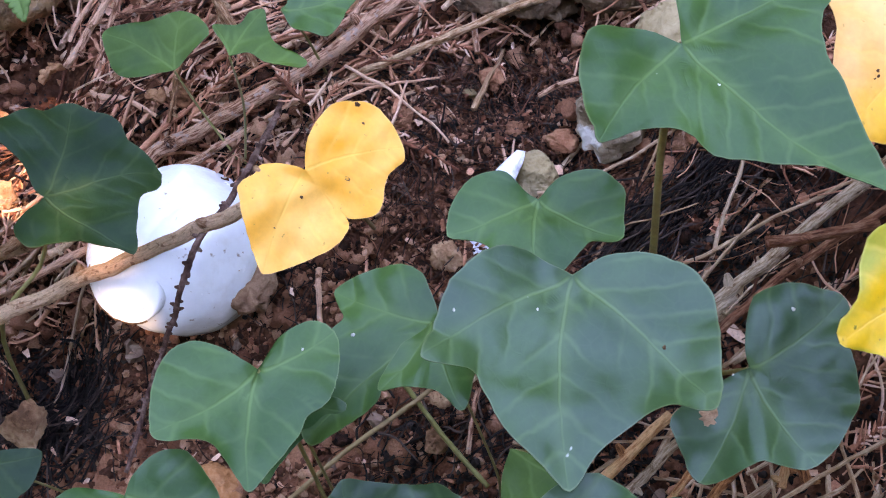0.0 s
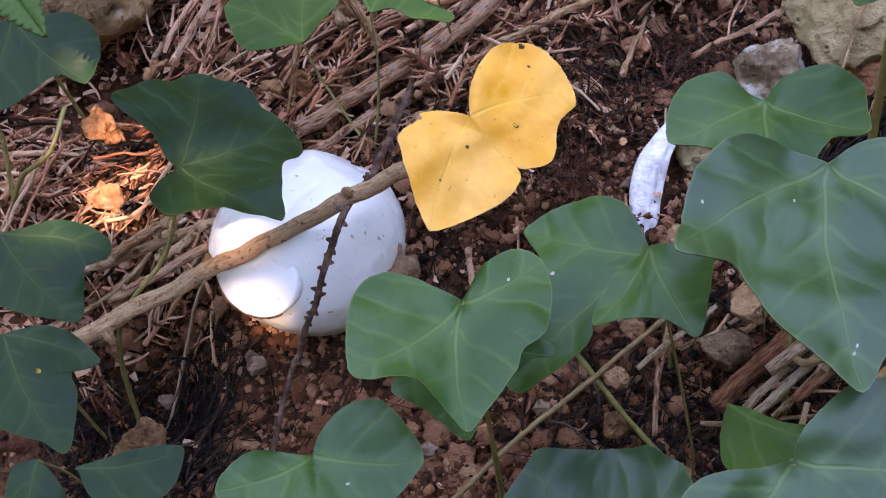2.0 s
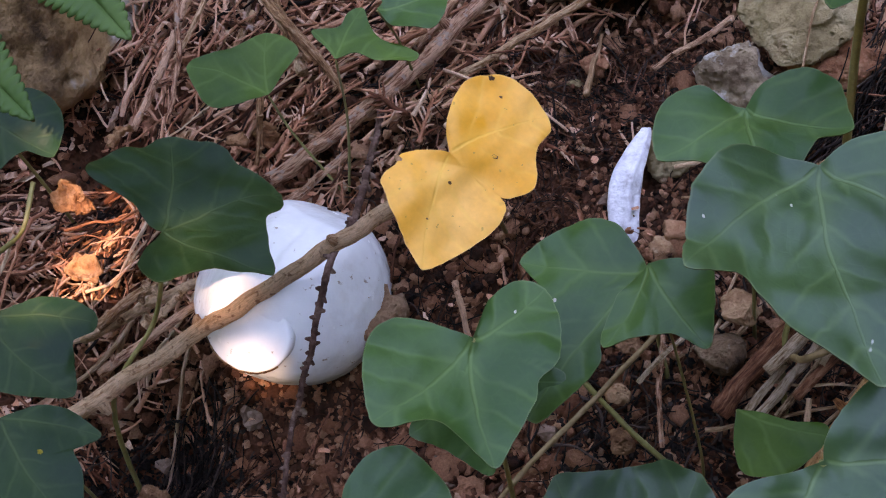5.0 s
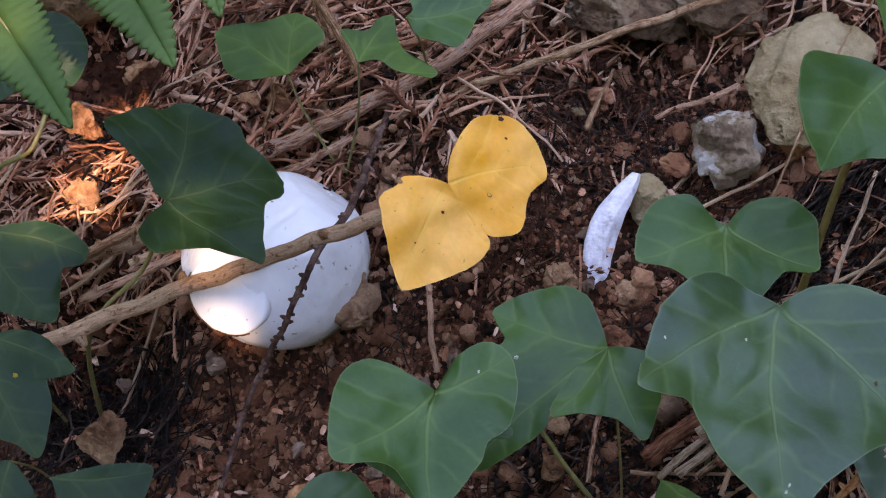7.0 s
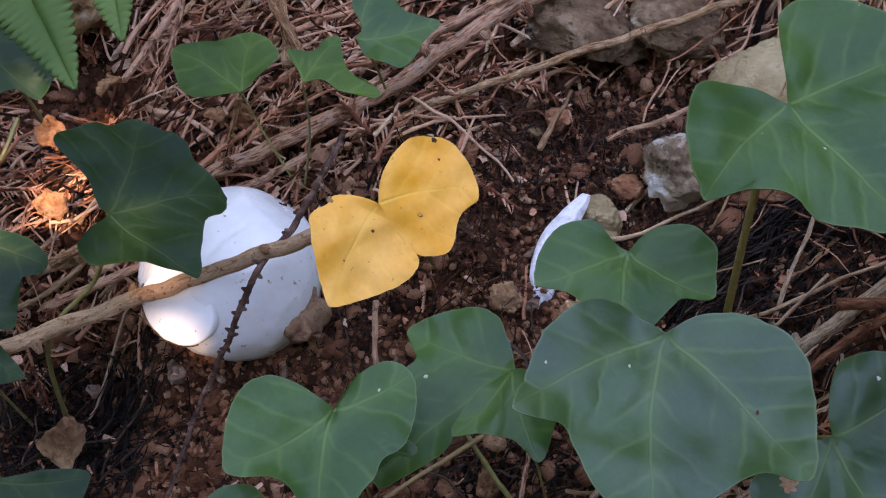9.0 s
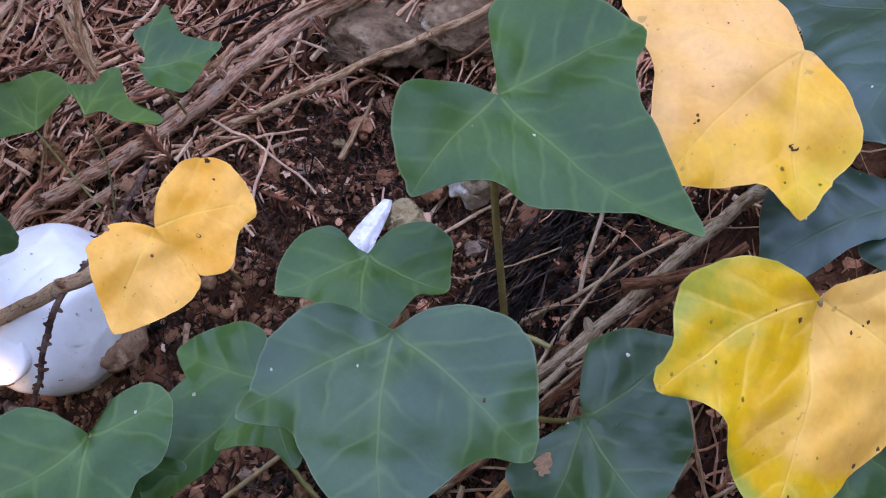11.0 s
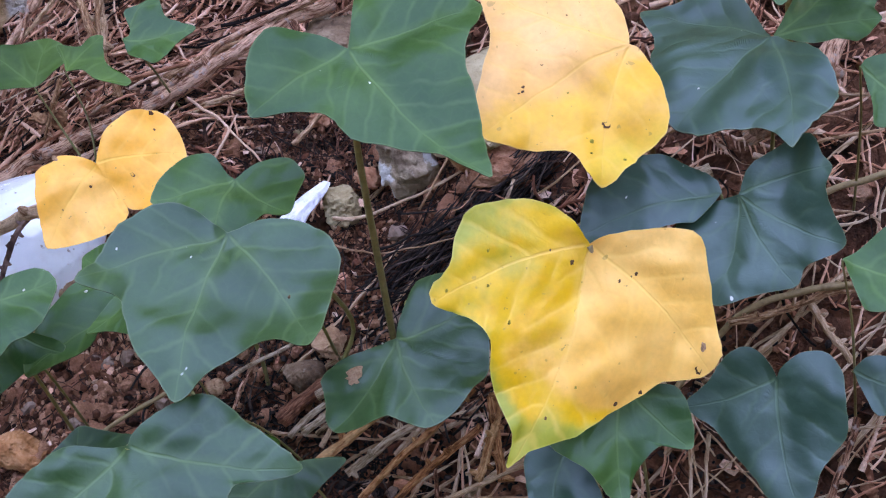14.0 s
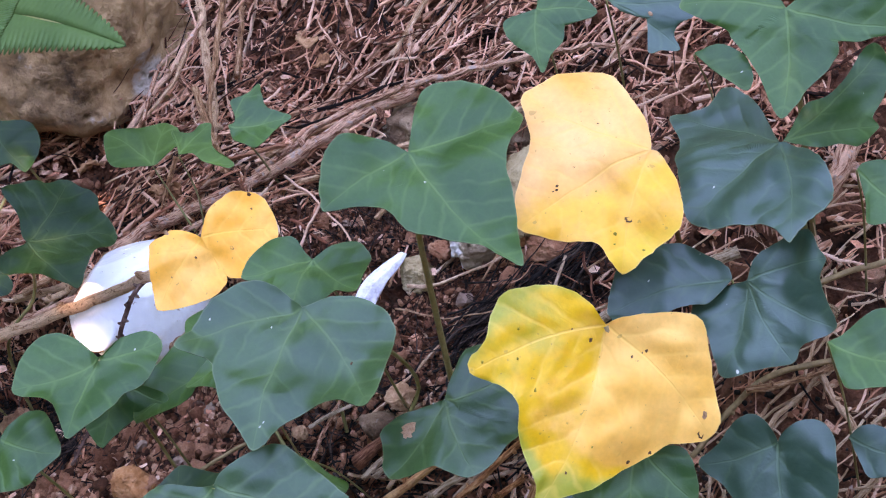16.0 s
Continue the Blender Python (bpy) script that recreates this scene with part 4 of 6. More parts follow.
leaf("green", (0.1716, 0.0253, 0.0521), (20.1, -24.0, 30.8), (0.0, 0.0, -0.0),
     ((180, 17.4), (163, 12.1), (144, 9.0), (119, 5.1), (57, 7.3), (43, 14.7), (33, 17.2), (15, 14.8), (-15, 9.9), (-63, 7.6), (-67, 10.3), (-101, 11.4), (-130, 10.2), (-158, 13.2)))
leaf("green", (0.1410, 0.0489, 0.0414), (30.8, 2.7, -17.9), (0.0, 0.0, 0.0),
     ((-180, 9.8), (153, 7.7), (121, 6.2), (55, 4.9), (-3, 7.6), (-32, 9.4), (-52, 5.5), (-121, 3.4)))
leaf("dark", (0.1199, 0.0611, 0.0455), (31.0, 3.9, -17.3), (-0.0, -0.0, 0.0),
     ((-180, 15.0), (-171, 8.7), (166, 5.2), (-126, 2.8), (-77, 10.0), (-55, 9.6), (-31, 11.5), (-22, 7.1), (6, 6.7), (23, 10.5), (51, 14.1), (114, 9.7), (165, 15.0)),
     marks=((-1.8, 0.7, 0.8, "tan"),))
leaf("green", (0.1831, 0.0003, 0.0475), (28.4, 10.0, -37.1), (0.0, 0.0, 0.0),
     ((180, 9.5), (165, 9.3), (135, 8.1), (82, 9.3), (27, 9.9), (-13, 9.7), (-49, 8.0), (-78, 8.7), (-112, 5.4)))
leaf("green", (-0.0010, -0.0625, -0.0010), (5.5, 20.7, -86.8), (0.0, 0.0, -0.0),
     ((-180, 8.0), (137, 9.3), (111, 14.1), (102, 14.6), (93, 12.2), (73, 6.6), (12, 7.1), (-6, 10.6), (-34, 9.0), (-60, 9.3), (-80, 12.5), (-88, 13.0), (-108, 10.8), (-152, 7.4)))
leaf("fresh", (0.0509, -0.0613, -0.0213), (23.6, 8.7, -47.9), (-0.0, 0.0, 0.0),
     ((-180, 8.4), (155, 5.3), (85, 4.2), (52, 9.2), (28, 8.4), (-35, 6.7), (-92, 8.7), (-136, 7.4)))
leaf("mid", (0.0651, -0.0772, -0.0125), (-1.1, 22.8, -95.8), (-0.0, -0.0, -0.0),
     ((-180, 5.4), (143, 9.7), (126, 14.9), (111, 10.2), (54, 5.9), (-13, 9.9), (-45, 15.2), (-71, 12.7), (-105, 7.1)))
leaf("mid", (0.0201, -0.0715, -0.0285), (-8.8, -23.5, 87.9), (-0.0, -0.0, 0.0),
     ((-180, 11.3), (-155, 16.7), (-128, 20.4), (-106, 22.2), (-87, 19.1), (-66, 18.3), (-56, 16.8), (-43, 15.4), (-33, 12.8), (0, 10.6), (26, 12.2), (41, 14.4), (57, 14.0), (73, 14.6), (87, 16.3), (99, 17.2), (114, 18.4), (133, 18.7), (152, 16.6)),
     marks=((-0.7, 2.9, 1.10, "lime"),))


# ---- china piece, shard ----
def unit(v):
    v = np.array(v, float)
    return v / np.linalg.norm(v)


def china_piece(place, radius):
    """A half-buried glazed piece: a squat rounded body, chipped above, with a low oval lug on its side."""
    v, f = ico(6)
    wob = np.array([noise.noise(Vector(p * 1.6)) + 0.22 * noise.fractal(Vector(p * 5.0), 0.8, 2.0, 3) for p in v])
    v = v * (1 + 0.05 * wob)[:, None]
    # broken and worn flats on the upper side
    for n, d, hard in (((0.05, 0.15, 1.0), 0.74, 0.6), ((0.42, 0.50, 0.76), 0.86, 0.75), ((-0.35, 0.42, 0.84), 0.83, 0.8), ((-0.85, 0.05, 0.52), 0.88, 0.7), ((0.72, -0.35, 0.60), 0.93, 0.6)):
        n = unit(n)
        h = v @ n
        v = v - (np.maximum(h - d, 0) * hard)[:, None] * n
    # a crease running down from the top to the lug
    crease = unit((0.80, -0.42, -0.42))
    k = v @ crease + 0.12 * wob
    side = v @ unit((-0.30, -0.45, 0.84))
    v = v * (1 - 0.028 * np.exp(-((k + 0.30) / 0.035) ** 2) * np.clip((side - 0.45) * 4, 0, 1))[:, None]
    thing = base("china_fragment", (place[0], place[1], place[2] - radius * 0.7))
    tagged(thing, "half-buried white glazed china fragment under a stick", "china fragment")
    link("body", v * np.array((1.04, 0.98, 0.97)) * radius + np.array(place), f, china, thing)
    # the lug: its upper side runs into the body, its lower rim stands proud
    n = unit((-0.47, -0.78, 0.38))
    a = unit(np.cross(n, (0.3, 0.2, 1)))
    b = np.cross(n, a)
    low = unit(np.array((-0.45, -0.2, -0.75)) - n * (n @ np.array((-0.45, -0.2, -0.75))))
    prof = [(0.0, 0.085), (0.3, 0.082), (0.55, 0.070), (0.75, 0.045), (0.86, 0.034), (0.93, 0.036), (0.98, 0.02), (1.0, -0.03), (0.99, -0.12), (0.93, -0.4)]
    vs, fs, m = [], [], 72
    rim = []
    for q, (r, z) in enumerate(prof):
        for i in range(m):
            t = 2 * math.pi * i / m
            ragged = 1 + 0.025 * noise.noise(Vector((math.cos(t) * 2.5, math.sin(t) * 2.5, 4.0))) + 0.010 * noise.noise(Vector((math.cos(t) * 9, math.sin(t) * 9, 2.0)))
            p = a * math.cos(t) * r * 0.47 * ragged + b * math.sin(t) * r * 0.41 * ragged
            p = p + n * (z + 0.25 * (p @ low) - 0.036 + 0.012 * noise.noise(Vector(p * 6)))
            vs.append(p)
            if q == 6 and p @ low > 0.10:
                rim.append((math.atan2(p @ np.cross(n, low), p @ low), p * 1.02))
    for q in range(len(prof) - 1):
        fs += [(q * m + i, q * m + (i + 1) % m, (q + 1) * m + (i + 1) % m, (q + 1) * m + i) for i in range(m)]
    mid = n * 0.97
    link("lug", (np.array(vs) + mid) * radius + np.array(place), fs, china, thing, "flat oval white lug")
    line = np.array([p for _, p in sorted(rim, key=lambda e: e[0])])
    line = (line + mid) * radius + np.array(place)
    w = 0.00036 * np.array([0.55 + 0.6 * abs(noise.noise(Vector((i * 0.5, 3.0, 0)))) for i in range(len(line))])
    link("chipped_rim", *tube_data(line, w, 6), SPLINTER, thing, "unglazed brownish rim", grain=tube_grain(line, w, 6))


china_piece(CHINA, CHINA_R)


def shard(a, b, width, bulge):
    """A curved sliver of white china standing on edge in the soil."""
    line = spline([np.array(b), (np.array(a) + np.array(b)) / 2 + np.array(bulge), np.array(a)], 40)
    n = len(line)
    s = np.linspace(0, 1, n)
    wide = width * np.clip(np.sin(np.pi * (0.16 + 0.80 * s)) ** 0.6, 0.05, 1)
    across = np.array((0.96, -0.26, 0.05))
    deep = np.array((0.2, 0.55, -0.8))
    vs, fs, m = [], [], 36
    for i in range(n):
        for j in range(m):
            t = 2 * math.pi * j / m
            k = noise.noise(Vector((i * 0.22, math.cos(t) * 2, math.sin(t) * 2)))
            ridge = 0.16 * math.exp(-((math.cos(t) - 0.15 - 0.4 * s[i]) / 0.22) ** 2) if math.sin(t) < 0 else 0.0
            vs.append(line[i] + across * math.cos(t) * wide[i] * 0.5 * (1 + 0.07 * k) + deep * (math.sin(t) * 0.22 - ridge + 0.03 * k) * wide[i])
    for i in range(n - 1):
        fs += [(i * m + j, i * m + (j + 1) % m, (i + 1) * m + (j + 1) % m, (i + 1) * m + j) for j in range(m)]
    fs += [tuple(range(m))[::-1], tuple((n - 1) * m + j for j in range(m))]
    ob = link("white_shard", vs, fs, shell)
    tagged(ob, "curved chalky white shard standing in the soil", "shard")


shard((0.0480, 0.0348, -0.0345), (0.0382, 0.0075, -0.0475), 0.0074, (-0.0026, 0.0, 0.0025))


# ---- sticks and twigs ----
def twig(name, label, points, r0, r1, mat, n=40, sides=10, knots=0, wiggle=0.0006, seed=1, group="", lumps=0.22):
    line = spline(points, n)
    rng = np.random.default_rng(seed)
    off = rng.uniform(0, 50)
    for i in range(n):
        p = Vector(line[i] * 130) + Vector((off, 0, 0))
        line[i] += wiggle * np.array(noise.noise_vector(p))
    r = np.linspace(r0, r1, n) * (1 + lumps * np.array([noise.noise(Vector((i * 0.6, off, 0))) for i in range(n)]))
    thing = base(name, line[0])
    tagged(thing, label, "stick" if r0 > 0.0015 else "twig", group)
    shaft = link("shaft", *tube_data(line, r, sides), mat, thing, grain=tube_grain(line, r, sides, off))
    bpy.context.view_layer.update()
    for k in range(knots):
        i = int((k + rng.uniform(0.1, 0.9)) / knots * (n - 1))
        w = line[min(i + 1, n - 1)] - line[max(i - 1, 0)]
        w /= np.linalg.norm(w)
        d = rng.normal(size=3)
        d -= (d @ w) * w
        d /= np.linalg.norm(d)
        e = line[i] + d * r[i] * rng.uniform(1.7, 2.6) + w * r[i] * rng.uniform(-0.4, 1.0)
        bit = np.array([line[i], (line[i] * 0.4 + e * 0.6), e])
        link("knot", *tube_data(bit, np.array([0.85, 0.7, 0.35]) * r[i], 6), mat, shaft, grain=tube_grain(bit, r[i], 6, off))
    return thing


twig("stick", "pale brown broken stick lying across the white fragment",
     ((-0.0890, -0.0085, -0.0600), (-0.0620, -0.0020, -0.0475), (-0.0383, 0.0020, -0.0355), (-0.0150, 0.0040, -0.0210), (0.0010, 0.0080, -0.0200)),
     0.0020, 0.0017, PALE_BARK, 90, 16, 4, 0.0007, 3, lumps=0.10)
twig("knotty_twig", "thin dark knotty twig lying over the stick",
     ((-0.0094, 0.0650, -0.0360), (-0.0150, 0.0400, -0.0360), (-0.0199, 0.0130, -0.0275), (-0.0268, -0.0010, -0.0290), (-0.0315, -0.0070, -0.0400),
      (-0.0354, -0.0100, -0.0530), (-0.0400, -0.0150, -0.0640), (-0.0431, -0.0256, -0.0720), (-0.0457, -0.0359, -0.0760)),
     0.0009, 0.00055, THORN, 140, 8, 64, 0.0007, 5)
T = "brown weathered twig lying on the litter"
twig("brown_branch", "thick reddish brown branch lying on the litter",
     ((-0.0540, 0.0330, -0.0510), (-0.0446, 0.0415, -0.0474), (-0.0216, 0.0510, -0.0385), (0.0023, 0.0640, -0.0285), (0.0228, 0.0770, -0.0180), (0.0400, 0.0860, -0.0130)),
     0.0019, 0.0021, BARK, 60, 12, 7, 0.0012, 7)
twig("long_twig", "long pale thin twig lying over the litter",
     ((-0.0076, 0.0529, -0.0390), (0.0192, 0.0580, -0.0250), (0.0502, 0.0659, -0.0140), (0.0710, 0.0725, -0.0070), (0.0950, 0.0800, -0.0010)),
     0.0009, 0.0011, PALE_BARK, 60, 8, 8, 0.0009, 9)
twig("twig", T, ((-0.0744, 0.0720, -0.0500), (-0.0580, 0.0977, -0.0320), (-0.0480, 0.1200, -0.0200)), 0.0012, 0.0010, BARK, 30, 8, 6, 0.001, 11, "twigs")
twig("twig", T, ((-0.0300, 0.0700, -0.0360), (-0.0357, 0.0910, -0.0320), (-0.0470, 0.1150, -0.0240), (-0.0580, 0.1420, -0.0160)), 0.0015, 0.0016, PALE_BARK, 40, 8, 6, 0.001, 12, "twigs")
twig("twig", T, ((-0.0105, 0.0604, -0.0344), (0.0240, 0.0790, -0.0140), (0.0717, 0.0900, 0.0010), (0.1050, 0.0950, 0.0090)), 0.0011, 0.0009, BARK, 50, 8, 8, 0.0014, 13, "twigs")
twig("twig", T, ((-0.0470, 0.0330, -0.0500), (-0.0300, 0.0400, -0.0440), (-0.0100, 0.0500, -0.0380), (0.0130, 0.0540, -0.0330)), 0.0011, 0.0009, BARK, 40, 8, 5, 0.001, 14, "twigs")
twig("twig", T, ((-0.0890, 0.0200, -0.0680), (-0.0625, 0.0252, -0.0590), (-0.0480, 0.0270, -0.0560)), 0.0013, 0.0011, PALE_BARK, 30, 8, 4, 0.0006, 15, "twigs")
twig("twig", T, ((-0.0840, 0.0080, -0.0670), (-0.0660, 0.0150, -0.0590), (-0.0530, 0.0230, -0.0560)), 0.0012, 0.0010, BARK, 30, 8, 4, 0.0008, 16, "twigs")
twig("twig", "pale twig lying across the dark litter", ((0.0600, -0.0310, -0.0430), (0.0821, -0.0174, -0.0330), (0.0921, -0.0113, -0.0290), (0.1292, 0.0158, -0.0130), (0.1500, 0.0260, -0.0060)),
     0.0014, 0.0017, SPLINTER, 60, 10, 6, 0.0007, 17, "twigs")
twig("twig", "pale twig lying across the dark litter", ((0.0640, -0.0380, -0.0440), (0.0850, -0.0230, -0.0350), (0.1080, -0.0060, -0.0240), (0.1300, 0.0060, -0.0150)),
     0.0011, 0.0011, REDWOOD, 50, 8, 4, 0.0006, 18, "twigs")
twig("twig", "pale split twig lying beside a thicker one", ((0.0700, -0.0330, -0.0400), (0.0780, -0.0260, -0.0330), (0.0910, -0.0150, -0.0290), (0.0960, -0.0110, -0.0285)), 0.0012, 0.0009, SPLINTER, 36, 8, 3, 0.0005, 28, "twigs")
twig("creeping_vine", "olive green ivy stem at the foot of a stalk", ((0.0775, -0.0045, -0.0350), (0.0820, -0.0070, -0.0335), (0.0862, -0.0100, -0.0330)), 0.0008, 0.0007, STEM, 20, 8, 0, 0.0003, 29)
twig("creeping_vine", "short reddish bare ivy stem on the sticks", ((0.1005, -0.0050, -0.0150), (0.1070, -0.0045, -0.0145), (0.1140, -0.0030, -0.0140), (0.1260, 0.0010, -0.0150)),
     0.0014, 0.0013, REDWOOD, 30, 9, 2, 0.0004, 19)
twig("creeping_vine", "brown ivy stem crossing the litter", ((0.1450, -0.0300, -0.0280), (0.1587, -0.0150, -0.0130), (0.1740, -0.0100, -0.0060), (0.1900, -0.0060, -0.0040), (0.2200, 0.0060, 0.0050)),
     0.0008, 0.0009, VINE, 40, 9, 3, 0.0006, 20)
twig("creeping_vine", "brown ivy stem crossing the litter", ((0.1600, 0.0080, -0.0080), (0.1736, 0.0139, 0.0000), (0.1921, 0.0188, 0.0070), (0.2200, 0.0250, 0.0140)),
     0.0008, 0.0009, VINE, 40, 9, 3, 0.0007, 21)
twig("creeping_vine", "thick brown ivy stem among the leaves", ((0.1580, 0.0330, 0.0000), (0.1700, 0.0360, 0.0090), (0.1760, 0.0500, 0.0150), (0.1800, 0.0800, 0.0180)),
     0.0025, 0.0030, BARK, 40, 10, 4, 0.0008, 22)
twig("creeping_vine", "olive green ivy stem running over the pebbles", ((0.0411, -0.0194, -0.0385), (0.0240, -0.0310, -0.0460), (0.0075, -0.0417, -0.0530), (-0.0028, -0.0487, -0.0600), (-0.0150, -0.0560, -0.0680)),
     0.0006, 0.0006, VINE, 40, 9, 0, 0.0003, 23)
twig("creeping_vine", "pale green thin ivy stem over the pebbles", ((0.0150, -0.0210, -0.0380), (0.0183, -0.0245, -0.0398), (0.0334, -0.0373, -0.0540), (0.0420, -0.0440, -0.0600)),
     0.0006, 0.0006, STEM, 30, 8, 0, 0.0003, 24)
twig("creeping_vine", "olive green curved ivy stem beside the wood splinters", ((0.0645, -0.0275, -0.0420), (0.0665, -0.0325, -0.0385), (0.0740, -0.0330, -0.0330), (0.0800, -0.0300, -0.0260)),
     0.0008, 0.0008, VINE, 40, 9, 0, 0.0003, 25)
for k, (a, b, w, mat) in enumerate((((0.1640, 0.0120, 0.0010), (0.1770, 0.0000, 0.0020), 0.0022, SPLINTER), ((0.0500, -0.0330, -0.0530), (0.0690, -0.0220, -0.0370), 0.0024, REDWOOD), ((0.0570, -0.0370, -0.0520), (0.0741, -0.0258, -0.0372), 0.0012, SPLINTER),
                                    ((0.0610, -0.0380, -0.0500), (0.0760, -0.0280, -0.0370), 0.0010, SPLINTER), ((0.0530, -0.0365, -0.0540), (0.0700, -0.0250, -0.0390), 0.0010, SPLINTER))):
    twig("wood_splinter", "split piece of dry wood on the soil", (a, b), w, w * 0.8, mat, 16, 5, 0, 0.0006, 40 + k, "wood splinters")


V = "slender %s twig lying across the litter"
twig("twig", V % "pale", ((-0.0393, 0.0866, -0.0227), (-0.0295, 0.0722, -0.0268), (-0.0208, 0.0613, -0.0365)), 0.0013, 0.00104, PALE_BARK, 36, 8, 5, 0.0007, 150, "twigs")
twig("twig", V % "pale", ((-0.0407, 0.0653, -0.0356), (-0.0422, 0.0576, -0.0414), (-0.0437, 0.0526, -0.0485)), 0.0009, 0.00072, PALE_BARK, 36, 8, 5, 0.0007, 151, "twigs")
twig("twig", V % "brown", ((-0.0603, 0.1009, -0.0297), (-0.0612, 0.0854, -0.0376), (-0.0653, 0.0684, -0.0467)), 0.0008, 0.00064, BARK, 36, 8, 5, 0.0007, 152, "twigs")
twig("twig", V % "pale", ((-0.0388, 0.1208, -0.0105), (-0.0343, 0.0844, -0.0286), (-0.0279, 0.0722, -0.0350)), 0.0011, 0.00088, PALE_BARK, 36, 8, 5, 0.0007, 153, "twigs")
twig("twig", V % "pale", ((-0.0514, 0.1160, -0.0233), (-0.0530, 0.0992, -0.0306), (-0.0620, 0.0845, -0.0391)), 0.0008, 0.00064, PALE_BARK, 36, 8, 5, 0.0007, 154, "twigs")
twig("twig", V % "reddish", ((-0.0006, 0.0060, -0.0480), (0.0006, -0.0006, -0.0475), (0.0009, -0.0067, -0.0503), (0.0026, -0.0127, -0.0549)), 0.0008, 0.00064, BARK, 36, 8, 5, 0.0007, 155, "twigs")
twig("twig", V % "reddish", ((0.0706, 0.0510, -0.0187), (0.0643, 0.0492, -0.0218), (0.0580, 0.0485, -0.0245), (0.0516, 0.0466, -0.0275)), 0.0008, 0.00064, BARK, 36, 8, 5, 0.0007, 156, "twigs")
twig("twig", V % "pale", ((-0.0840, 0.0195, -0.0630), (-0.0741, 0.0225, -0.0578), (-0.0685, 0.0231, -0.0563)), 0.0014, 0.00112, PALE_BARK, 36, 8, 5, 0.0007, 157, "twigs")
twig("twig", V % "pale", ((-0.0725, 0.0145, -0.0597), (-0.0610, 0.0199, -0.0534)), 0.0011, 0.00088, PALE_BARK, 36, 8, 5, 0.0007, 158, "twigs")
twig("twig", V % "reddish", ((0.0411, -0.0172, -0.0453), (0.0382, -0.0286, -0.0493), (0.0370, -0.0388, -0.0546)), 0.0007, 0.00056, BARK, 36, 8, 5, 0.0007, 159, "twigs")
twig("twig", V % "pale", ((0.1569, -0.0182, -0.0108), (0.1675, -0.0147, -0.0095), (0.1812, -0.0082, -0.0066), (0.1888, -0.0077, -0.0068)), 0.0010, 0.00080, PALE_BARK, 36, 8, 5, 0.0007, 160, "twigs")
twig("twig", V % "pale", ((0.1755, -0.0101, -0.0106), (0.1796, -0.0179, -0.0098), (0.1853, -0.0235, -0.0144)), 0.0010, 0.00080, STALK, 36, 8, 5, 0.0007, 161, "twigs")
twig("twig", V % "pale", ((0.1891, -0.0232, -0.0113), (0.1930, -0.0213, -0.0056)), 0.0007, 0.00056, STALK, 36, 8, 5, 0.0007, 162, "twigs")
twig("twig", V % "orange-brown", ((0.1042, -0.0332, -0.0314), (0.1065, -0.0424, -0.0356), (0.1090, -0.0526, -0.0381)), 0.0014, 0.00112, AMBER, 36, 8, 5, 0.0007, 163, "twigs")
twig("twig", V % "orange-brown", ((0.1033, -0.0533, -0.0374), (0.1053, -0.0435, -0.0341), (0.1067, -0.0335, -0.0330)), 0.0011, 0.00088, AMBER, 36, 8, 5, 0.0007, 164, "twigs")
twig("twig", "stout orange-brown broken twig over the dark ground", ((0.0568, -0.0607, -0.0444), (0.0676, -0.0505, -0.0385), (0.0800, -0.0392, -0.0315)), 0.0014, 0.0012, AMBER, 36, 8, 3, 0.0006, 165, "twigs")
twig("twig", "grey weathered bare stick among orange twigs", ((0.0720, -0.0525, -0.0432), (0.0808, -0.0440, -0.0395), (0.0902, -0.0372, -0.0365)), 0.0012, 0.0010, SPLINTER, 36, 8, 4, 0.0008, 166, "twigs")
twig("twig", V % "orange-brown", ((0.0766, -0.0600, -0.0411), (0.0884, -0.0470, -0.0340), (0.1000, -0.0349, -0.0264)), 0.0009, 0.0010, AMBER, 40, 8, 3, 0.0004, 181, "twigs")
twig("twig", V % "tan", ((0.0840, -0.0623, -0.0411), (0.0930, -0.0515, -0.0355), (0.1030, -0.0428, -0.0295)), 0.0010, 0.0009, AMBER, 36, 8, 6, 0.0009, 182, "twigs")
twig("twig", V % "brown", ((0.0886, -0.0438, -0.0457), (0.0894, -0.0360, -0.0430), (0.0908, -0.0281, -0.0394)), 0.0006, 0.0005, BARK, 30, 8, 3, 0.0006, 183, "twigs")
twig("twig", V % "straw-coloured", ((0.0341, -0.0264, -0.0480), (0.0430, -0.0206, -0.0450), (0.0514, -0.0147, -0.0425)), 0.0006, 0.0005, SPLINTER, 30, 8, 2, 0.0005, 184, "twigs")
twig("twig", "short broken pale twig on the dark ground", ((0.0640, -0.0455, -0.0440), (0.0657, -0.0400, -0.0415)), 0.0007, 0.0006, PALE_BARK, 20, 8, 1, 0.0004, 185, "twigs")
twig("twig", V % "brown", ((0.0941, -0.0526, -0.0540), (0.0914, -0.0430, -0.0500)), 0.0006, 0.0006, BARK, 24, 8, 2, 0.0005, 186, "twigs")
twig("twig", V % "brown", ((0.0764, -0.0514, -0.0520), (0.0806, -0.0556, -0.0530)), 0.0006, 0.0005, BARK, 20, 8, 1, 0.0004, 187, "twigs")
twig("twig", V % "straw-coloured", ((0.1502, -0.0347, -0.0192), (0.1513, -0.0471, -0.0247), (0.1522, -0.0557, -0.0291)), 0.0005, 0.00040, STALK, 36, 8, 0, 0.0007, 167, "twigs")
twig("twig", V % "straw-coloured", ((0.1546, -0.0437, -0.0208), (0.1555, -0.0559, -0.0284)), 0.0005, 0.00040, STALK, 36, 8, 0, 0.0007, 168, "twigs")
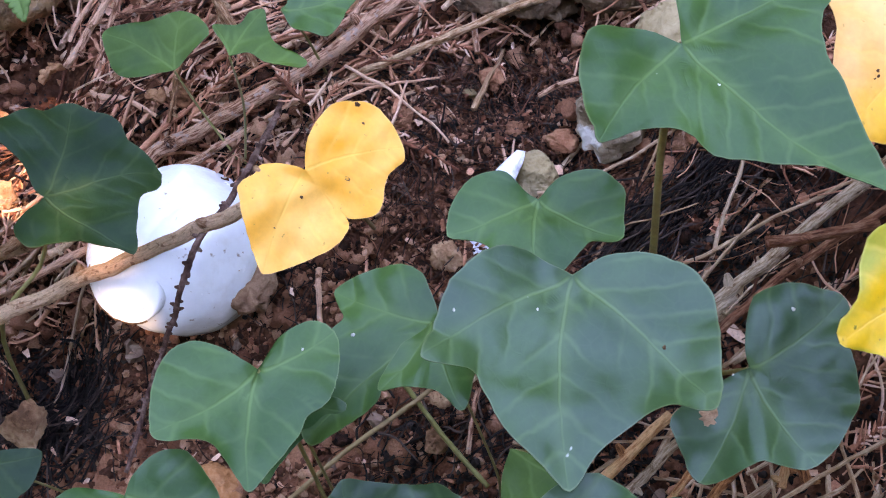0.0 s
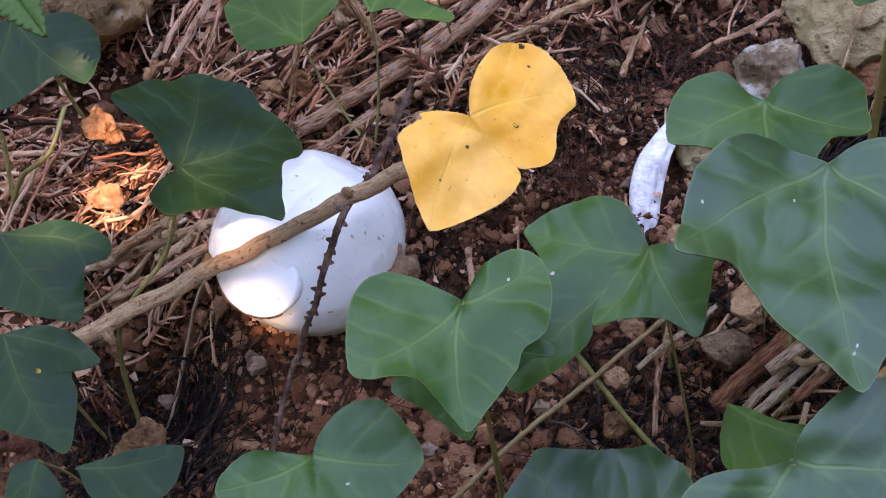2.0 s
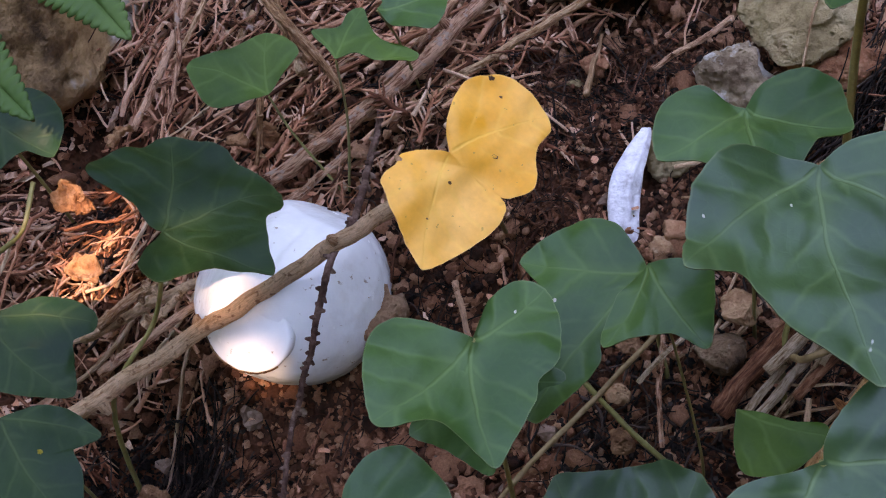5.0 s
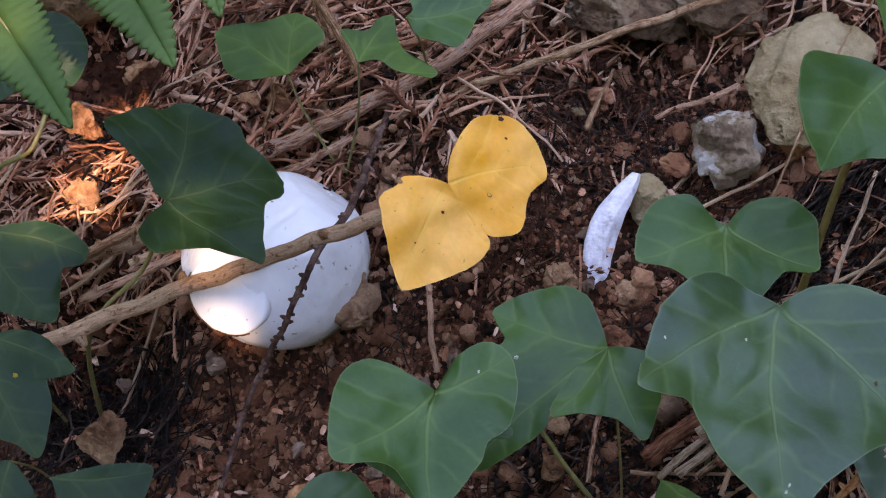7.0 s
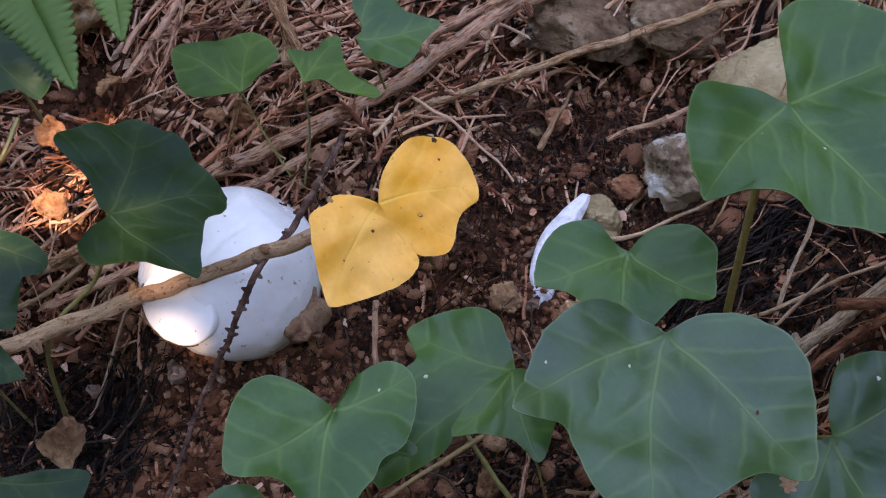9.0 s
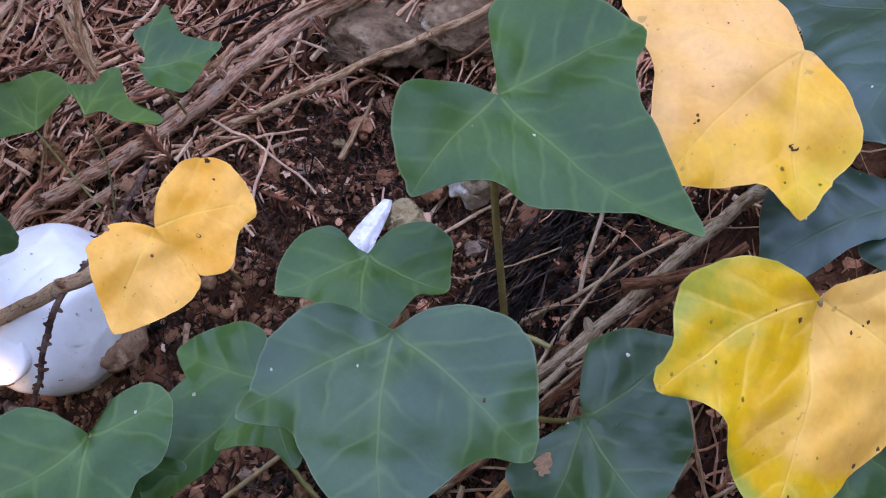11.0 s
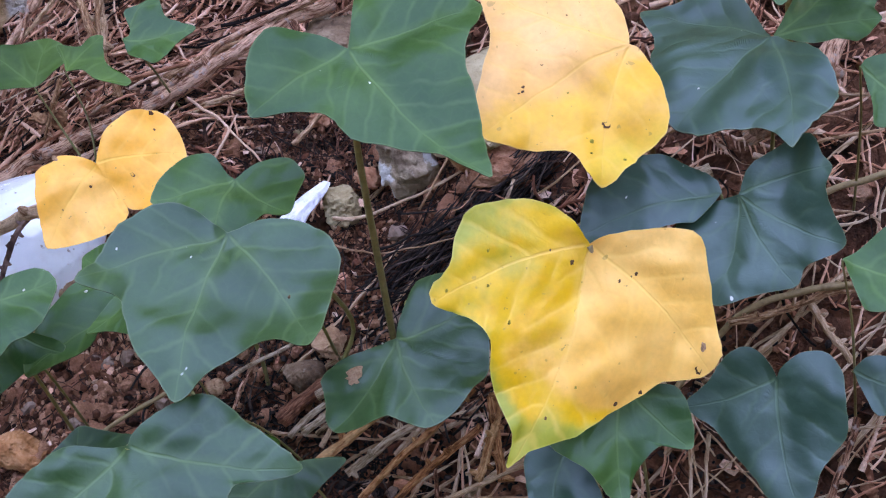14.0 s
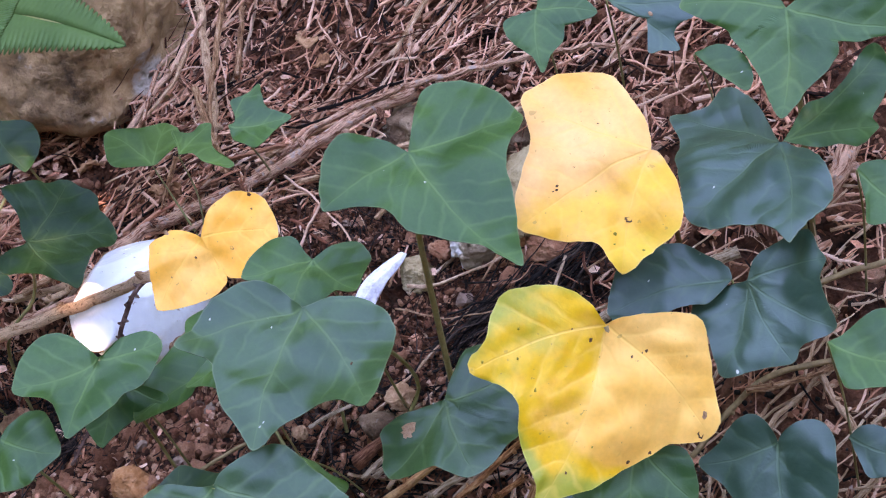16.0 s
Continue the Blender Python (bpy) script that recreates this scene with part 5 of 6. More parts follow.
twig("twig", V % "brown", ((0.1805, -0.0588, -0.0215), (0.1834, -0.0497, -0.0160), (0.1855, -0.0422, -0.0091)), 0.0010, 0.00080, BARK, 36, 8, 5, 0.0007, 169, "twigs")
twig("twig", V % "straw-coloured", ((-0.1147, 0.0336, -0.0701), (-0.1106, 0.0378, -0.0637), (-0.1040, 0.0451, -0.0559)), 0.0006, 0.00048, STALK, 36, 8, 0, 0.0007, 170, "twigs")
twig("creeping_vine", "olive green thin ivy stem rising from the litter", ((-0.1138, 0.0431, -0.0690), (-0.1086, 0.0412, -0.0580), (-0.0998, 0.0388, -0.0482), (-0.0964, 0.0489, -0.0424)),
     0.0006, 0.0006, STEM, 30, 8, 0, 0.0003, 26)
twig("creeping_vine", "olive green thin ivy stem rising from the litter", ((-0.1175, 0.0536, -0.0479), (-0.1139, 0.0488, -0.0549), (-0.1138, 0.0431, -0.0690)),
     0.0006, 0.0006, STEM, 30, 8, 0, 0.0003, 27)


def bark_piece(place, size, turn, seed, mat=None, thick=0.0006):
    """A torn, curled flake of orange-brown bark with a ragged rim."""
    m, n = 14, 8
    off = Vector((seed * 5.1, 0, 0))
    v = []
    for i in range(m):
        for j in range(n):
            a, b = i / (m - 1) - 0.5, j / (n - 1) - 0.5
            k = noise.noise_vector(Vector((a * 4, b * 4, 0)) + off)
            v.append((size * (a * (1 - 1.6 * b * b) + 0.16 * k.x), size * (b * 0.75 + 0.16 * k.y), size * (0.6 * b * b - 0.3 * a * a + 0.22 * k.z)))
    f = [(i * n + j, (i + 1) * n + j, (i + 1) * n + j + 1, i * n + j + 1) for i in range(m - 1) for j in range(n - 1)]
    ob = link("bark_piece" if mat is None else "dry_leaf", v, f, mat or FLAKE)
    ob.matrix_world = pose(*place, *turn)
    ob.modifiers.new("thickness", "SOLIDIFY").thickness = thick
    if mat is None:
        tagged(ob, "curled orange-brown flake of bark on the litter", "bark flake", "bark flakes")
    else:
        tagged(ob, "curled dry tan leaf on the soil", "dry leaf")


for k, (p, s) in enumerate((((-0.0880, 0.0360, -0.0610), 0.0120), ((-0.0920, 0.0560, -0.0550), 0.0110), ((-0.0407, 0.0580, -0.0445), 0.0090), ((-0.0481, 0.0598, -0.0470), 0.0080),
                            ((-0.0781, 0.0681, -0.0480), 0.0100), ((-0.0044, 0.1087, -0.0150), 0.0110), ((0.0033, 0.1000, -0.0160), 0.0090), ((-0.0883, 0.0541, -0.0570), 0.0080))):
    bark_piece(p, s * 0.75, (25 * math.sin(k * 2.1) + 14, 22 * math.cos(k * 1.7) - 10, 57 * k), k + 1)
bark_piece((-0.0183, 0.0050, -0.0535), 0.0145, (38, -8, 60), 4, CURL, 0.0016)
br = np.random.default_rng(21)
for k in range(46):
    x, y = br.uniform(-0.11, 0.16), br.uniform(0.075, 0.19)
    a, ln = radians(br.normal(42, 38)), br.uniform(0.025, 0.075)
    z = float(bank(x, y)) + br.uniform(0.003, 0.009)
    e = np.array((math.cos(a), math.sin(a), 0.36 * math.sin(a) + 0.2 * math.cos(a) + br.normal(0, 0.08))) * ln / 2
    p = np.array((x, y, z))
    if y < 0.075 + 0.25 * x or math.hypot(x + 0.12, y - 0.144) < 0.065:
        continue
    w = br.uniform(0.0006, 0.0014)
    twig("twig", T, (p - e, p + br.normal(0, 0.0012, 3), p + e), w, w * 0.75, (BARK, PALE_BARK, BARK)[k % 3], 26, 7, 3, 0.0008, 200 + k, "twigs")


# ---- stones ----
def stone(name, place, size, mat, seed, label, level=3, lean=0.0, amount=0.22, facets=6, group="stones"):
    v, f = rough_ball(level, size, seed, amount, facets)
    v[:, 2] += lean * (0.23 * v[:, 0] + 0.29 * v[:, 1])
    ob = link(name, v + np.array(place), f, mat, smooth=level > 3)
    ob.data.polygons.foreach_set("use_smooth", [level >= 3] * len(f))
    tagged(ob, label, "stone", group)
    return ob


stone("stone", (0.0688, 0.0425, -0.0300), (0.0100, 0.0100, 0.0085), GREY, 101, "rough grey and white stone on the soil", 5, amount=0.24, facets=7)
stone("stone", (0.0870, 0.0525, -0.0150), (0.0140, 0.0160, 0.0055), TAN, 107, "flat angular pale tan stone", 5, 1.0, facets=6, amount=0.19)
stone("stone", (0.0845, 0.0400, -0.0255), (0.0040, 0.0038, 0.0036), RUSTY, 111, "small rusty orange stone", 5)
stone("stone", (0.0960, 0.0400, -0.0260), (0.0110, 0.0080, 0.0060), RUST, 112, "dark reddish brown flat stone", 5)
stone("stone", (0.0528, 0.0330, -0.0415), (0.0064, 0.0066, 0.0054), TAN, 113, "tan stone beside the white shard", 5, facets=9)
stone("stone", (0.0310, 0.0100, -0.0450), (0.0046, 0.0042, 0.0038), DRAB, 114, "small tan pebble beside the white shard", 5, facets=8)
stone("stone", (0.0460, 0.0062, -0.0450), (0.0046, 0.0034, 0.0030), DRAB, 115, "small pale tan angular pebble on the soil", 5, facets=9)
stone("stone", (0.0418, -0.0075, -0.0445), (0.0042, 0.0040, 0.0036), RUST, 116, "small reddish pebble on the soil", 5, facets=8)
stone("stone", (0.0495, 0.0095, -0.0425), (0.0038, 0.0030, 0.0028), RUST, 131, "small reddish pebble on the soil", 3)
stone("stone", (0.0585, 0.0400, -0.0370), (0.0042, 0.0034, 0.0030), RUST, 132, "small reddish brown pebble on the soil", 5, facets=8)
stone("stone", (0.0785, 0.0370, -0.0345), (0.0034, 0.0030, 0.0028), RUST, 133, "small reddish brown pebble on the soil", 3)
stone("stone", (0.0405, 0.0600, -0.0350), (0.0034, 0.0038, 0.0028), RUST, 134, "small reddish brown pebble on the soil", 5, facets=9)
stone("stone", (0.0350, 0.0560, -0.0375), (0.0020, 0.0014, 0.0011), TAN, 135, "tiny pale tan pebble on the soil", 3)
stone("stone", (0.0590, -0.0130, -0.0440), (0.0048, 0.0048, 0.0044), DRAB, 117, "angular tan stone on the soil", 5, facets=13, amount=0.13)
stone("stone", (0.0532, -0.0200, -0.0495), (0.0056, 0.0054, 0.0050), UMBER, 118, "angular grey stone on the soil", 5, facets=13, amount=0.13)
stone("stone", (-0.0770, -0.0165, -0.0910), (0.0066, 0.0072, 0.0080), DRAB, 119, "upright tan brown stone in the hollow", 5, facets=8)
stone("stone", (-0.0230, -0.0390, -0.0760), (0.0075, 0.0065, 0.0055), RUSTY, 120, "rusty brown stone in the soil", 5)
for x, y, z, r in ((0.0214, -0.0075, -0.0505, 0.0036), (0.0306, -0.0251, -0.0535, 0.0026), (0.0296, -0.0351, -0.0565, 0.0030), (0.0270, -0.0120, -0.0510, 0.0022), (0.0345, -0.0150, -0.0500, 0.0025)):
    stone("stone", (x, y, z), (r * 1.1, r, r * 0.9), DRAB, int(x * 1e5), "small tan pebble on the soil", 3, amount=0.3, facets=8)
stone("stone", (0.0450, 0.0800, -0.0240), (0.0150, 0.0130, 0.0090), UMBER, 121, "large brown stone under the twigs", 5)
stone("stone", (0.0680, 0.0800, -0.0190), (0.0130, 0.0110, 0.0080), UMBER, 122, "reddish stone under the twigs", 5)
stone("stone", (0.0690, 0.0360, -0.0330), (0.0050, 0.0046, 0.0040), GREY, 123, "rough grey and white stone on the soil", 3)


def boulder(place, size):
    """A weathered block with ledges, hollowed out underneath."""
    v, f = ico(6)
    v = v.copy()
    for n, d in (((0.25, -0.75, 0.6), 0.78), ((0.85, -0.4, 0.3), 0.74), ((0.1, 0.0, 1.0), 0.80), ((-0.5, -0.8, 0.2), 0.80), ((0.7, 0.6, 0.5), 0.8)):
        n = unit(n)
        h = v @ n
        v = v - (np.maximum(h - d, 0) * 0.85)[:, None] * n
    k = np.array([noise.fractal(Vector(p * 1.7 + np.array((3.1, 0.4, 7.7))), 0.9, 2.1, 5) for p in v])
    ledge = np.array([noise.noise(Vector((p[0] * 1.2 + 5, p[1] * 1.2, p[2] * 5.5))) for p in v])
    pitted = np.array([noise.fractal(Vector(p * 9.0), 0.8, 2.0, 3) for p in v])
    v = v * (1 + 0.15 * k + 0.06 * ledge + 0.022 * pitted)[:, None]
    under = np.clip(-(v[:, 2] + 0.05) / 0.35, 0, 1)
    v[:, 1] += 0.42 * under * under
    v[:, 0] -= 0.22 * under * under
    ob = link("boulder", v * np.array(size) + np.array(place), f, BOULDER)
    tagged(ob, "large brown weathered boulder with pale crust", "boulder")


boulder(BOULDER_AT, BOULDER_SIZE)

# ---- loose soil and litter ----
rng = np.random.default_rng(4)
# spots darkened with black crumbs: humus and the shade lying there
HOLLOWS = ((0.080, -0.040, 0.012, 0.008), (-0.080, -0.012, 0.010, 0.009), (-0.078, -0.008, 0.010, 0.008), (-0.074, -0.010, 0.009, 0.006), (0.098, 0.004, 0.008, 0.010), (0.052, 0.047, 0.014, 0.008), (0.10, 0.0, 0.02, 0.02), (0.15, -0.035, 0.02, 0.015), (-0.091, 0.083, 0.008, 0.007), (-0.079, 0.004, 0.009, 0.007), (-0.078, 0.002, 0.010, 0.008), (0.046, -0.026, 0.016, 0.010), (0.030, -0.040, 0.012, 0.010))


def beside_shard(x, y):
    q = np.clip(((x - 0.0375) * 0.0103 + (y - 0.009) * 0.026) / 0.000782, 0, 1)
    return math.hypot(x - 0.0375 - q * 0.0103, y - 0.009 - q * 0.026) < 0.0042


def fibrous(x, y):
    """The fine, rooty soil round the shard."""
    return ((x - 0.040) / 0.044) ** 2 + ((y - 0.038) / 0.028) ** 2 < 1


crumbs = Heap()
shapes = [rough_ball(1 if k < 10 else 2, (1, 1, 1), 300 + k, 0.55, 6, 2.1) for k in range(20)]
for k in range(48000):
    if k % 5 < 2:
        x, y = rng.uniform(-0.16, 0.24), rng.uniform(-0.12, 0.20)
    else:
        x, y = rng.uniform(-0.10, 0.10), rng.uniform(-0.075, 0.075)
    s = 0.00054 * math.exp(rng.normal(0.1, 0.62))
    s = min(s, 0.0032)
    if fibrous(x, y) and s > 0.0008:
        s = 0.0008 + (s - 0.0008) * 0.3
    elif s > 0.0011 and y < 0.012:
        s = 0.0011 + (s - 0.0011) * 0.55
    bare = ((x + 0.079) / 0.018) ** 2 + ((y + 0.003) / 0.016) ** 2 < 1 or ((x - 0.098) / 0.012) ** 2 + ((y - 0.004) / 0.014) ** 2 < 1 or ((x - 0.080) / 0.022) ** 2 + ((y + 0.040) / 0.014) ** 2 < 1
    if bare and rng.uniform() < 0.85 or x > 0.105 and y < 0.05 and rng.uniform() < 0.6:
        continue
    if beside_shard(x, y):
        continue
    v, f = shapes[int(rng.integers(10, 20)) if s > 0.0017 else int(rng.integers(0, 10))]
    crumbs.add((v * rng.uniform(0.7, 1.2, 3)) @ turned(rng).T * s + np.array((x, y, soil(x, y) + s * rng.uniform(0.0, 0.9) + (abs(rng.normal(0, 0.003)) if sink(x, y) < -0.002 else 0))), f)
tagged(crumbs.make("soil_crumbs", CRUMB), "loose reddish brown crumbs and grit on the soil", "soil crumbs", kind="stuff")

clump = Heap()
lumps_ = [rough_ball(3, (1, 1, 1), 340 + k, 0.42, 5, 2.0) for k in range(12)]
for k in range(620):
    x, y = (rng.uniform(-0.072, 0.035), rng.uniform(-0.075, 0.0)) if k % 3 else (rng.uniform(-0.02, 0.09), rng.uniform(0.0, 0.06))
    s = min(0.0016 * math.exp(rng.normal(0.0, 0.42)), 0.0042)
    if beside_shard(x, y) or math.hypot(x + 0.079, y + 0.009) < 0.018 or fibrous(x, y) and k % 5:
        continue
    v, f = lumps_[int(rng.integers(0, 12))]
    clump.add((v * rng.uniform(0.75, 1.2, 3)) @ turned(rng).T * s + np.array((x, y, soil(x, y) + s * rng.uniform(-0.1, 0.5))), f)
tagged(clump.make("soil_clods", CLOD), "soft reddish brown clods of earth", "soil clods", kind="stuff")

# black crumbs deepen the shade of each hollow by colour
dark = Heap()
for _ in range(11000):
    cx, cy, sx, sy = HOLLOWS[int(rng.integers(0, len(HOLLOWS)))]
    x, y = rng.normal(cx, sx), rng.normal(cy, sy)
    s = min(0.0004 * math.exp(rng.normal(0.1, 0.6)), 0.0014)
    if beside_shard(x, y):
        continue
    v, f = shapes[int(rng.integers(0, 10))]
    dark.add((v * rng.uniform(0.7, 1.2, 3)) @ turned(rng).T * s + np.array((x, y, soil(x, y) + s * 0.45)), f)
tagged(dark.make("humus_crumbs", HUMUS_SHADE), "black humus crumbs that also stand in for shade in the hollows", "humus crumbs", kind="stuff")

PEBBLE = varied("pebbles", [(0.2, (0.13, 0.07, 0.05)), (0.6, (0.24, 0.15, 0.11)), (1.0, (0.38, 0.29, 0.22))], 200, island=False)
for k in range(60):
    x, y = rng.uniform(-0.08, 0.09), rng.uniform(-0.07, 0.07)
    s = rng.uniform(0.0014, 0.0032)
    v, f = shapes[int(rng.integers(10, 20))]
    v = (v * rng.uniform(0.7, 1.2, 3)) @ turned(rng).T * s + np.array((x, y, soil(x, y) + s * 0.3))
    tagged(link("pebble", v, f, PEBBLE, smooth=False), "small brown pebble on the soil", "pebble", "pebbles")


def hollow(x, y):
    """The dark hole beneath the boulder."""
    return math.hypot(x + 0.093, y - 0.088) < 0.018


def taken(x, y):
    """Where the white pieces stand, and in the hole under the boulder, no litter lies."""
    return math.hypot(x - 0.042, y - 0.022) < 0.013 or math.hypot(x + 0.037, y - 0.017) < 0.021 or hollow(x, y)


def litter(heap, n, where, length, radius, angle, spread_, lift, seed, bend=0.12, sides=4, crook=0.0010):
    r = np.random.default_rng(seed)
    made = 0
    while made < n:
        x, y = r.uniform(where[0], where[1]), r.uniform(where[2], where[3])
        if len(where) > 4 and not where[4](x, y) or taken(x, y):
            continue
        made += 1
        a = radians(r.normal(angle, spread_))
        ln = r.uniform(*length)
        d = np.array((math.cos(a), math.sin(a)))
        tilt = r.normal(0, 0.16)
        up = abs(r.normal(0, lift))
        pts = []
        level = 0.5 * clods(x, y)
        curve = r.normal(0, bend)
        seedv = Vector(r.uniform(0, 90, 3))
        for s in np.linspace(-0.5, 0.5, 11):
            k = noise.noise_vector(seedv + Vector((s * ln * 140, 0, 0))) * crook
            px = x + d[0] * ln * s - d[1] * ln * curve * (s * s - 0.1) + k.x
            py = y + d[1] * ln * s + d[0] * ln * curve * (s * s - 0.1) + k.y
            pts.append((px, py, float(bank(px, py)) + 0.0012 + up + tilt * ln * s + level + k.z * 0.6))
        w = r.uniform(radius[0] ** 0.5, radius[1] ** 0.5) ** 2
        v, f = tube_data(np.array(pts), np.linspace(w, w * 0.6, 11) * r.uniform(0.82, 1.2, 11), sides, heap is None)
        g = tube_grain(pts, w, sides, made * 3.7)
        if heap is None:
            tagged(link("dry_stalk", v, f, STALK, grain=g), "thin pale dry stalk lying on the litter", "dry stalk", "dry stalks")
        else:
            heap.add(v, f, g)


def chips(heap, n, where, size, seed):
    """Small curled flakes of bark and dead leaf."""
    r = np.random.default_rng(seed)
    made = 0
    while made < n:
        x, y = r.uniform(where[0], where[1]), r.uniform(where[2], where[3])
        if len(where) > 4 and not where[4](x, y) or hollow(x, y):
            continue
        made += 1
        ln, wd = r.uniform(*size), r.uniform(*size) * 0.45
        curl_ = r.uniform(-1.6, 1.6)
        v = []
        for i in range(4):
            for j in range(3):
                a, b = i / 3 - 0.5, j / 2 - 0.5
                v.append((a * ln, b * wd * (1.2 - abs(a)), ln * 0.35 * curl_ * (a * a - 0.1) + r.normal(0, ln * 0.05)))
        rot = np.array(Euler((r.normal(0, 0.6), r.normal(0, 0.6), r.uniform(0, 6.3))).to_matrix())
        v = np.array(v) @ rot.T + np.array((x, y, soil(x, y) + 0.0012 + abs(r.normal(0, 0.002))))
        heap.add(v, [(i * 3 + j, i * 3 + j + 1, (i + 1) * 3 + j + 1, (i + 1) * 3 + j) for i in range(3) for j in range(2)])


def upper(x, y):
    return y > 0.036 + 0.22 * x and not (0.028 < x < 0.10 and y < 0.066)


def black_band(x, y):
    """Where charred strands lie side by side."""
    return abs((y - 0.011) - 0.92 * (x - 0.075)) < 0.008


def lefts(x, y):
    pit = ((x + 0.079) / 0.016) ** 2 + ((y - 0.004) / 0.009) ** 2 < 1
    return ((x < -0.062 and y > 0.006) or (x < -0.02 and y > 0.03)) and not pit


h = Heap()
litter(h, 900, (-0.15, 0.20, 0.03, 0.22, upper), (0.004, 0.016), (0.00015, 0.0006), 45, 70, 0.0045, 50, sides=5)
litter(h, 1100, (-0.15, 0.20, 0.03, 0.22, upper), (0.012, 0.038), (0.00016, 0.0006), 48, 45, 0.005, 66, 0.12, sides=5, crook=0.0013)
litter(h, 190, (-0.15, 0.20, 0.03, 0.22, upper), (0.015, 0.045), (0.0005, 0.0010), 38, 40, 0.004, 62, sides=6, crook=0.0015)
litter(h, 360, (-0.15, 0.0, 0.0, 0.12, lefts), (0.004, 0.020), (0.00015, 0.0006), 45, 55, 0.0045, 51, sides=5, crook=0.0016)
litter(h, 620, (0.085, 0.26, -0.10, 0.07), (0.006, 0.030), (0.0001, 0.0005), 40, 60, 0.0045, 52, sides=5, crook=0.0018)
litter(h, 70, (-0.05, 0.09, -0.07, 0.06), (0.005, 0.018), (0.0002, 0.0007), 60, 60, 0.002, 60)
litter(h, 800, (-0.09, 0.18, 0.10, 0.22, upper), (0.004, 0.015), (0.00012, 0.0004), 60, 80, 0.007, 69, 0.3, crook=0.0015)
tagged(h.make("twig_litter", LITTER), "dense mat of reddish brown dry twigs and roots", "twig litter", kind="stuff")
h = Heap()
chips(h, 4200, (-0.15, 0.20, 0.03, 0.22, upper), (0.0015, 0.0055), 70)
chips(h, 1600, (-0.08, 0.18, 0.10, 0.22, upper), (0.0015, 0.005), 74)
chips(h, 1700, (-0.15, 0.0, 0.0, 0.12, lefts), (0.002, 0.008), 71)
chips(h, 500, (0.08, 0.26, -0.10, 0.07), (0.002, 0.007), 72)
chips(h, 600, (-0.09, 0.10, -0.08, 0.06), (0.0015, 0.004), 73)
tagged(h.make("bark_flakes", CHIPS, smooth=False), "curled flakes of bark and dead leaf", "bark flakes", kind="stuff")
def sprig(heap, x, y, angle, ln, seed):
    """A dead conifer sprig: a thin axis with short branchlets on both sides."""
    r = np.random.default_rng(seed)
    d = np.array((math.cos(angle), math.sin(angle)))
    e = np.array((-d[1], d[0]))
    up = abs(r.normal(0, 0.003))
    at = lambda s, k: np.array((x + d[0] * s + e[0] * k, y + d[1] * s + e[1] * k))
    bend = r.normal(0, 4.0)
    pts = []
    for s in np.linspace(0, ln, 8):
        q = at(s, bend * s * s)
        pts.append((*q, float(bank(*q)) + 0.002 + up + 0.4 * clods(*q)))
    heap.add(*tube_data(np.array(pts), np.linspace(0.0007, 0.0004, 8) * r.uniform(0.7, 1.4, 8), 5, False))
    n = int(ln / 0.0013)
    for k in range(1, n):
        s = ln * k / n
        for sg in (-1, 1):
            m = r.uniform(0.002, 0.006) * (1.1 - 0.6 * s / ln)
            w = []
            for f in (0, 0.5, 1.0):
                q = at(s + m * f * 0.8, bend * s * s + sg * m * f * 0.75)
                w.append((*q, float(bank(*q)) + 0.002 + up + 0.4 * clods(*at(s, 0)) + f * r.normal(0, 0.0012)))
            heap.add(*tube_data(np.array(w), np.array((0.00030, 0.00036, 0.00010)), 4, False))


sr = np.random.default_rng(8)
h = Heap()
made = 0
while made < 240:
    x, y = sr.uniform(-0.14, 0.22), sr.uniform(-0.06, 0.20)
    if taken(x, y) or not (upper(x, y) or lefts(x, y) or x > 0.095):
        continue
    made += 1
    sprig(h, x, y, sr.normal(0.7, 0.9), sr.uniform(0.012, 0.03), 900 + made)
tagged(h.make("dead_sprigs", CHIPS), "dead reddish brown conifer sprigs in the litter", "dead sprigs", kind="stuff")
litter(None, 130, (0.06, 0.26, -0.12, 0.05), (0.02, 0.055), (0.0003, 0.0009), 38, 28, 0.006, 53, sides=5, crook=0.0012)
litter(None, 50, (0.14, 0.26, -0.09, 0.02), (0.02, 0.045), (0.0003, 0.0005), -60, 25, 0.008, 54, crook=0.0012)
litter(None, 36, (-0.12, 0.15, 0.05, 0.20), (0.02, 0.05), (0.0003, 0.0009), 35, 45, 0.006, 55)
litter(None, 40, (0.08, 0.14, -0.10, -0.03), (0.03, 0.06), (0.0006, 0.0012), 55, 25, 0.008, 56, crook=0.001)
litter(None, 12, (-0.10, -0.05, 0.018, 0.05), (0.02, 0.04), (0.0005, 0.0011), 40, 15, 0.005, 61, crook=0.001)
h = Heap()
litter(h, 700, (0.0, 0.085, 0.010, 0.066, fibrous), (0.004, 0.011), (0.0001, 0.0003), 30, 90, 0.0012, 71, 0.6, crook=0.003)
litter(h, 420, (-0.06, 0.075, -0.06, 0.010), (0.004, 0.011), (0.0001, 0.0003), 30, 90, 0.0012, 72, 0.6, crook=0.003)
tagged(h.make("rootlets", ROOTLET), "short curled reddish rootlets in fine soil", "rootlets", kind="stuff")
h = Heap()
litter(h, 520, (-0.03, 0.12, 0.0, 0.07), (0.005, 0.018), (0.0001, 0.00026), 30, 90, 0.0012, 57, 0.6, crook=0.003)
litter(h, 160, (-0.12, 0.09, -0.09, 0.0), (0.005, 0.016), (0.0001, 0.00022), 30, 90, 0.0010, 68, 0.6, crook=0.003)
